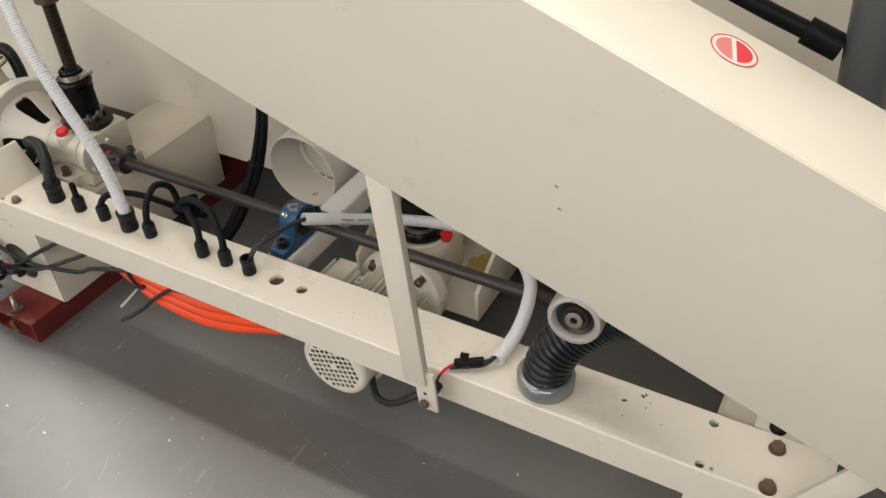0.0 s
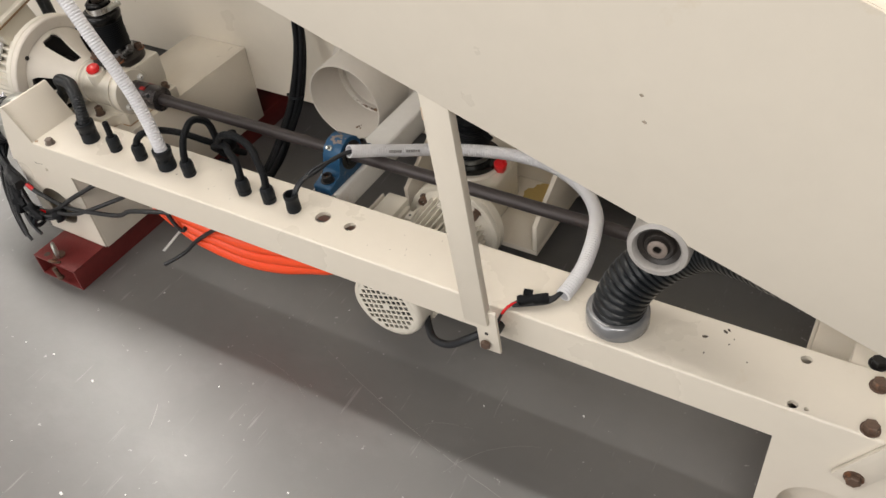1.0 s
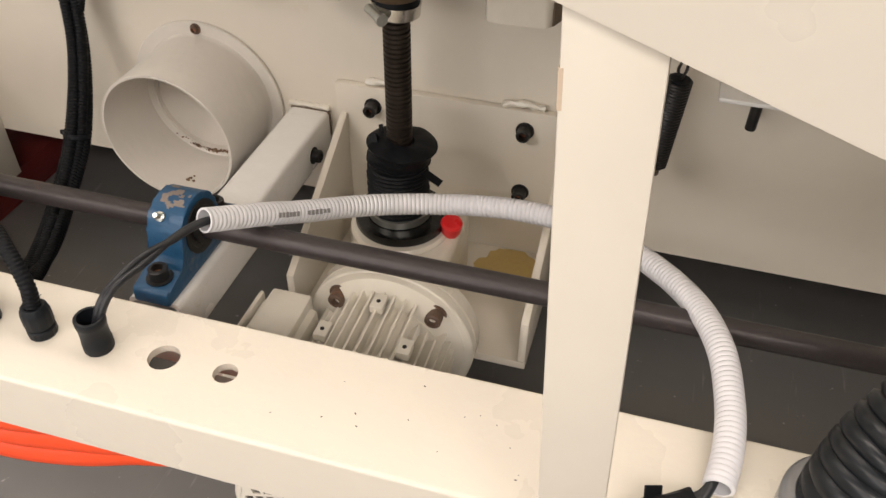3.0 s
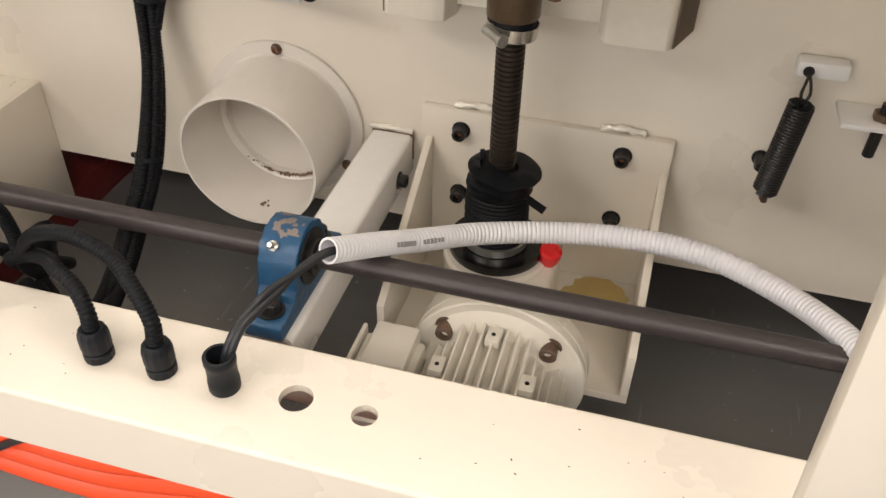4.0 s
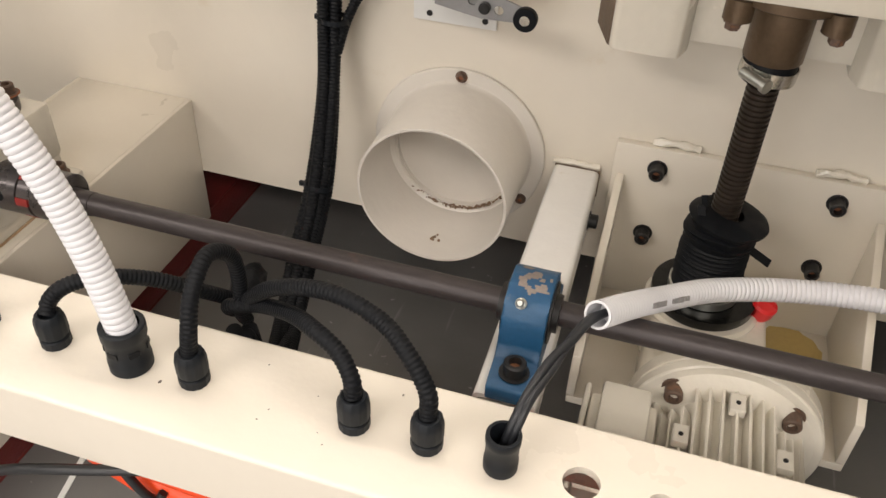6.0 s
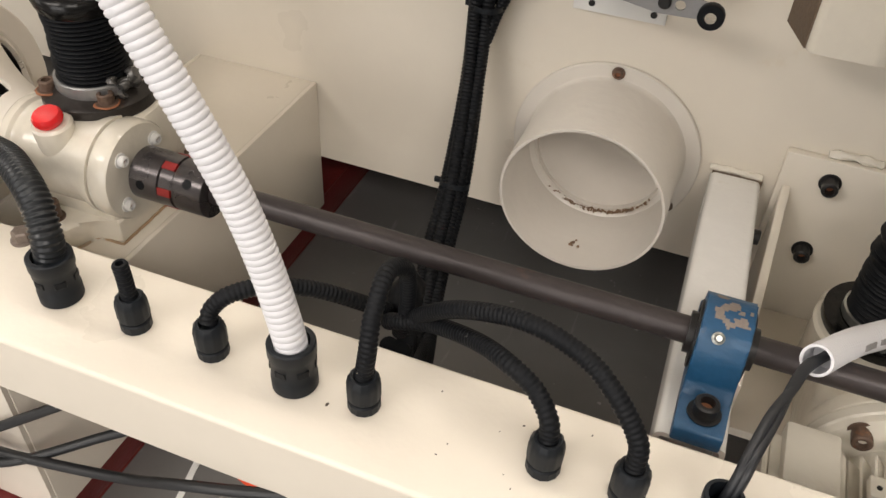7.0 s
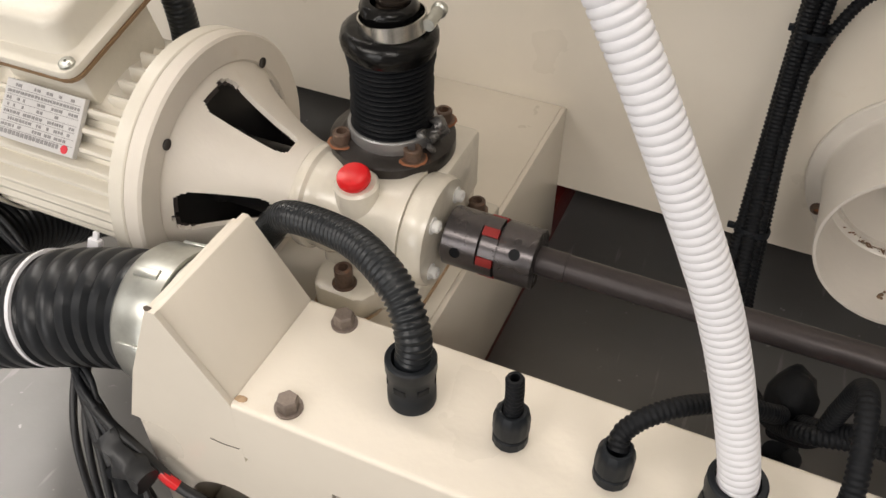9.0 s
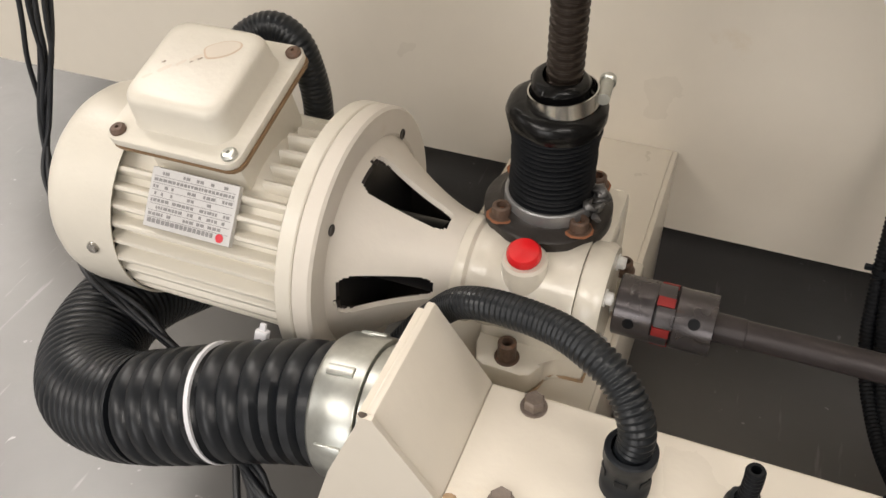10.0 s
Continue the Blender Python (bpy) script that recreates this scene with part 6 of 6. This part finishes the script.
def adjuster():
    root = thing("adjusting_screw", "black adjusting screw in a small white bracket on the cabinet", "adjusting screw")
    bm = bmesh.new()
    box(bm, 0.352, 0.415, YW - 0.045, YW - 0.0005, 0.367, 0.3715, 0.001)
    part("bracket", bm, WHITE_PLATE, root)
    m = axis((0.387, YW - 0.026, 0.334), (0.03, 0, 1))
    bm = bmesh.new()
    lathe(bm, [(0, 0), (0.0048, 0), (0.0052, 0.001), (0.0052, 0.052), (0, 0.052)], m, 16)
    part("stud", bm, BLACK_BOLT, root)
    bm = bmesh.new()
    lathe(bm, [(0, 0.036), (0.0095, 0.036), (0.0095, 0.044), (0, 0.044)], m, 6)
    part("nut", bm, BRONZE, root)


adjuster()


def pipes():
    bm = bmesh.new()
    sweep(bm, [(0.726, 0.30, 0.2525), (0.717, 0.24, 0.53), (0.703, 0.21, 0.70), (0.698, 0.20, 0.78), (0.688, 0.19, 0.92)], 0.026, 28, 0.006)
    solo("grey_pipe", bm, PIPE_GREY, "upright dark grey pipe behind the sloping cover", "pipe")
    root = thing("handle_rod", "black rod with a thick rubber end behind the sloping cover", "rod")
    bm = bmesh.new()
    sweep(bm, [(0.456, 0.20, 0.814), (0.582, 0.20, 0.767), (0.646, 0.20, 0.745)], 0.0098, 16, 0.01)
    part("rod", bm, RUBBER, root)
    bm = bmesh.new()
    sweep(bm, [(0.635, 0.20, 0.749), (0.675, 0.20, 0.7345)], 0.0150, 16, 0.01)
    part("grip", bm, RUBBER, root)


pipes()


# ---------------------------------------------------------------- under the beam and at its left end
def orange_hose():
    root = thing("orange_hose", "coil of bright orange rubber hose hung under the beam", "hose", "hoses")
    rnd = random.Random(21)
    low = [(-0.370, 0.262), (-0.352, 0.226), (-0.318, 0.197), (-0.262, 0.176), (-0.175, 0.168), (-0.100, 0.183), (-0.045, 0.203), (0.010, 0.228), (0.060, 0.262)]
    for y, lift, shift in ((-0.016, 0.0, 0.0), (-0.0180, 0.021, 0.012), (-0.0195, 0.042, 0.006), (0.003, 0.002, -0.012), (0.004, 0.023, 0.020), (0.020, 0.012, -0.006)):
        pts = []
        for k, (x, z) in enumerate(low):
            sag = 1 - abs(k - 4) / 4
            pts.append((x + shift * sag + rnd.uniform(-0.003, 0.003), y + rnd.uniform(-0.002, 0.002), z + lift * min(1.0, 1.6 * sag) + 0.002 * rnd.random()))
        bm = bmesh.new()
        sweep(bm, pts, 0.0105, 18, 0.006)
        part("strand", bm, ORANGE, root)
    for pts in ([(-0.168, -0.034, 0.278), (-0.1783, -0.0420, 0.2600), (-0.2095, -0.0345, 0.2345), (-0.2387, -0.0315, 0.2110), (-0.2698, -0.0320, 0.1845), (-0.2992, -0.0345, 0.1545), (-0.3220, -0.048, 0.138), (-0.3379, -0.0596, 0.1295)],
                [(-0.320, -0.020, 0.262), (-0.312, -0.033, 0.240), (-0.297, -0.036, 0.216), (-0.287, -0.034, 0.205), (-0.281, -0.030, 0.213)]):
        bm = bmesh.new()
        sweep(bm, pts, 0.0034, 10, 0.004)
        part("tie_wire", bm, GREY_WIRE, root)


orange_hose()


def loose_cables():
    root = thing("loose_cables", "loose dark cables with taped splices hanging round the beam end", "cables")
    rnd = random.Random(9)
    path = [(-0.960, 0.412, 1.30), (-0.950, 0.36, 1.20), (-0.955, 0.22, 0.80), (-0.968, 0.178, 0.60), (-1.001, 0.170, 0.45), (-1.018, 0.170, 0.398), (-1.037, 0.165, 0.338), (-1.030, 0.140, 0.288), (-0.985, 0.100, 0.264), (-0.935, 0.070, 0.263), (-0.872, 0.050, 0.256), (-0.82, 0.034, 0.240), (-0.765, 0.010, 0.235), (-0.738, -0.024, 0.245), (-0.718, -0.040, 0.243), (-0.694, -0.052, 0.226), (-0.672, -0.062, 0.206), (-0.655, -0.069, 0.180), (-0.645, -0.074, 0.145)]
    for k in range(6):
        pts = [(x + rnd.uniform(-0.004, 0.004) + (k - 2.5) * 0.009 * max(0.0, min(1.0, (z - 0.30) / 0.2)), y + rnd.uniform(-0.004, 0.004), z + rnd.uniform(-0.005, 0.005)) for x, y, z in path]
        bm = bmesh.new()
        sweep(bm, pts, 0.0022, 10, 0.006)
        part("cable", bm, WIRE, root)
    for pts, r in (
        ([(-0.735, -0.03, 0.245), (-0.70, -0.060, 0.18), (-0.6552, -0.0621, 0.1513), (-0.6162, -0.0647, 0.1569), (-0.5880, -0.0671, 0.1672), (-0.5183, -0.0661, 0.1860), (-0.4503, -0.0330, 0.2116), (-0.4095, -0.0189, 0.2325), (-0.3703, -0.0103, 0.2613)], 0.0044),
        ([(-0.712, -0.046, 0.238), (-0.685, -0.054, 0.232), (-0.660, -0.057, 0.217), (-0.647, -0.058, 0.2045), (-0.636, -0.058, 0.195), (-0.618, -0.058, 0.190), (-0.585, -0.0585, 0.184), (-0.5347, -0.0615, 0.1878), (-0.4812, -0.0585, 0.1955), (-0.4164, -0.0540, 0.2085), (-0.3655, -0.0600, 0.2400), (-0.3093, -0.0513, 0.2521), (-0.2535, -0.0351, 0.2560)], 0.0046),
        ([(-0.712, -0.044, 0.232), (-0.682, -0.060, 0.212), (-0.660, -0.070, 0.192), (-0.636, -0.077, 0.172), (-0.605, -0.077, 0.160), (-0.578, -0.068, 0.164)], 0.0044),
        ([(-0.716, -0.040, 0.240), (-0.690, -0.058, 0.206), (-0.676, -0.070, 0.176), (-0.664, -0.080, 0.150), (-0.650, -0.086, 0.130), (-0.63, -0.088, 0.115)], 0.0040),
        ([(-0.718, -0.042, 0.240), (-0.700, -0.062, 0.200), (-0.690, -0.076, 0.165), (-0.682, -0.086, 0.130), (-0.672, -0.092, 0.105)], 0.0036),
        ([(-0.712, -0.048, 0.236), (-0.686, -0.066, 0.204), (-0.662, -0.078, 0.178), (-0.640, -0.084, 0.160), (-0.612, -0.080, 0.152), (-0.580, -0.070, 0.158)], 0.0040),
        ([(-0.690, -0.062, 0.176), (-0.660, -0.069, 0.160), (-0.6195, -0.068, 0.1555), (-0.5750, -0.0630, 0.1770), (-0.5311, -0.0589, 0.2083), (-0.4949, -0.0490, 0.2312), (-0.4521, -0.0341, 0.2570)], 0.0046),
        ([(-0.76, 0.0, 0.24), (-0.735, -0.05, 0.20), (-0.715, -0.075, 0.14), (-0.700, -0.085, 0.10), (-0.69, -0.088, 0.085)], 0.0034),
        ([(-0.75, 0.0, 0.24), (-0.722, -0.05, 0.205), (-0.700, -0.078, 0.15), (-0.680, -0.090, 0.11), (-0.665, -0.094, 0.088)], 0.0034),
    ):
        bm = bmesh.new()
        sweep(bm, pts, r * 0.85, 12, 0.006)
        part("cable", bm, GREY_WIRE, root)
    bm = bmesh.new()
    sweep(bm, [(-0.688, -0.058, 0.226), (-0.668, -0.066, 0.216), (-0.648, -0.071, 0.212)], 0.0098, 12, 0.004)
    for v in bm.verts:
        v.co += Vector((1, 1, 1)) * noise.noise(v.co * 90) * 0.004
    part("tape", bm, GREY_WIRE, root)
    for line in ([(-0.682, -0.066, 0.206), (-0.664, -0.076, 0.188), (-0.645, -0.081, 0.172)], [(-0.640, -0.079, 0.172), (-0.620, -0.081, 0.162), (-0.602, -0.080, 0.156)], [(-0.676, -0.076, 0.176), (-0.665, -0.085, 0.152)]):
        bm = bmesh.new()
        sweep(bm, line, 0.0078, 12, 0.003)
        for v in bm.verts:
            v.co += Vector((1, 1, 1)) * noise.noise(v.co * 110) * 0.0035
        part("tape", bm, RUBBER, root)
    bm = bmesh.new()
    bmesh.ops.create_icosphere(bm, subdivisions=3, radius=0.0125, matrix=Matrix.LocRotScale((-0.578, -0.067, 0.163), None, (1.1, 0.9, 1.0)))
    for v in bm.verts:
        v.co += Vector((1, 1, 1)) * noise.noise(v.co * 110) * 0.004
    part("tape", bm, RUBBER, root, "black taped joint")
    for a, b in (((-0.649, -0.0583, 0.2060), (-0.6375, -0.0583, 0.1963)), ((-0.629, -0.0690, 0.1558), (-0.611, -0.0685, 0.1572))):
        bm = bmesh.new()
        sweep(bm, [a, ((a[0] + b[0]) / 2, (a[1] + b[1]) / 2 - 0.0005, (a[2] + b[2]) / 2), b], 0.0041, 10, 0.003)
        part("red_splice", bm, RED, root, "red crimp splice")
    for x, z in ((-0.650, 0.142), (-0.6465, 0.131)):
        bm = bmesh.new()
        ring = [Vector((x + 0.004 * math.sin(a), -0.070 + 0.012 * math.cos(a), z + 0.013 * math.sin(a))) for a in [2 * math.pi * k / 16 for k in range(17)]]
        sweep(bm, ring, 0.0040, 8, 0.003)
        part("tie", bm, BLACK, root)


loose_cables()

conduit("black corrugated conduit from behind the motor terminal box", [(-0.838, 0.172, 0.424), (-0.821, 0.194, 0.440), (-0.803, 0.200, 0.4445), (-0.787, 0.200, 0.435), (-0.780, 0.200, 0.415), (-0.777, 0.200, 0.391), (-0.779, 0.202, 0.363), (-0.786, 0.215, 0.30), (-0.80, 0.24, 0.2), (-0.80, 0.28, 0.10)], 0.0118, 0.0006, 0.0036, BLACK_HOSE, seg=24)


def crumbs(name, label, spots, mat, seed):
    rnd = random.Random(seed)
    bm = bmesh.new()
    for x, y, z, s in spots:
        p = Vector((x, y, z))
        bmesh.ops.create_icosphere(bm, subdivisions=1, radius=s, matrix=Matrix.LocRotScale(p, Euler((0, 0, rnd.random() * 3)), (1.5, 0.8, 0.45)))
    return solo(name, bm, mat, label, "debris", kind="stuff")


rnd = random.Random(31)
spots = [(0.547, 0.012, ZB, 0.0028), (0.566, 0.029, ZB, 0.0026), (0.569, 0.033, ZB, 0.002), (0.575, 0.012, ZB, 0.0012), (0.553, -0.012, ZB, 0.0012), (-0.277, -0.012, ZB, 0.0013), (0.60, -0.005, ZB, 0.001), (0.578, 0.022, ZB, 0.001)]
spots += [(rnd.uniform(0.09, 0.26), rnd.uniform(-0.03, 0.03), ZB, rnd.uniform(0.0004, 0.0008)) for _ in range(14)]
spots += [(rnd.uniform(-0.24, -0.12), rnd.uniform(-0.03, 0.03), ZB, rnd.uniform(0.0004, 0.0008)) for _ in range(8)]
crumbs("grit", "dark specks of grit lying on the beam", spots, DIRT, 1)
spots = [(-0.228, -0.431, FLOOR, 0.003), (-0.347, -0.261, FLOOR, 0.0026), (-0.183, -0.421, FLOOR, 0.0018), (-0.455, -0.25, FLOOR, 0.002), (0.254, -0.021, FLOOR, 0.0014)]
spots += [(rnd.uniform(-1.2, 1.0), rnd.uniform(-0.7, 0.35), FLOOR, rnd.uniform(0.0007, 0.0018)) for _ in range(40)]
crumbs("floor_crumbs", "pale crumbs scattered over the floor", spots, WHITE_PLATE, 2)

bm = bmesh.new()
prism(bm, [(-0.4795, 0.10), (-0.4735, 0.10), (-0.4595, 0.026), (-0.4655, 0.026)], Matrix.Translation((0, 0, FLOOR)), 0.0012)
solo("floor_strip", bm, WHITE_PLATE, "narrow white strip lying on the floor under the beam", "strip")


# pale scratches drawn over the floor paint
def scratch(bm, pts, w):
    side = []
    for k, p in enumerate(pts):
        q = (Vector(pts[min(k + 1, len(pts) - 1)]) - Vector(pts[max(k - 1, 0)])).normalized()
        n = Vector((-q.y, q.x)) * w * (0.4 + 0.6 * math.sin(math.pi * (k + 0.5) / len(pts))) * 0.5
        side.append([bm.verts.new((p[0] + s * n.x, p[1] + s * n.y, FLOOR + 0.0004)) for s in (-1, 1)])
    for a, b in zip(side, side[1:]):
        bm.faces.new((a[0], b[0], b[1], a[1]))


SCRATCH = material("pale_scratch", (0.24, 0.23, 0.22), 0.3, spec=1.0, vary=0.2, scale=60)
bm = bmesh.new()
rnd = random.Random(77)
paths = [[(-0.04, -0.032), (0.058, -0.068), (0.161, -0.101), (0.309, -0.139), (0.421, -0.158)], [(0.178, -0.107), (0.21, -0.077), (0.266, -0.064)]]
for _ in range(12):
    x, y, a, ln = rnd.uniform(-1.0, 0.7), rnd.uniform(-0.65, 0.0), rnd.uniform(0, math.pi), rnd.uniform(0.03, 0.16)
    bend = rnd.uniform(-0.5, 0.5)
    paths.append([(x + ln * u * math.cos(a + bend * u), y + ln * u * math.sin(a + bend * u)) for u in (0, 0.25, 0.5, 0.75, 1)])
for pts in paths:
    smooth = [tuple(p)[:2] for p in spline([(x, y, 0) for x, y in pts], 0.008)]
    scratch(bm, [(x + 0.0015 * noise.noise(Vector((x * 40, y * 40, 0))), y + 0.0015 * noise.noise(Vector((x * 40, y * 40, 7)))) for x, y in smooth], rnd.uniform(0.0006, 0.0014))
solo("floor_scratches", bm, SCRATCH, "fine pale scratches in the grey floor paint", "scratches", kind="stuff")
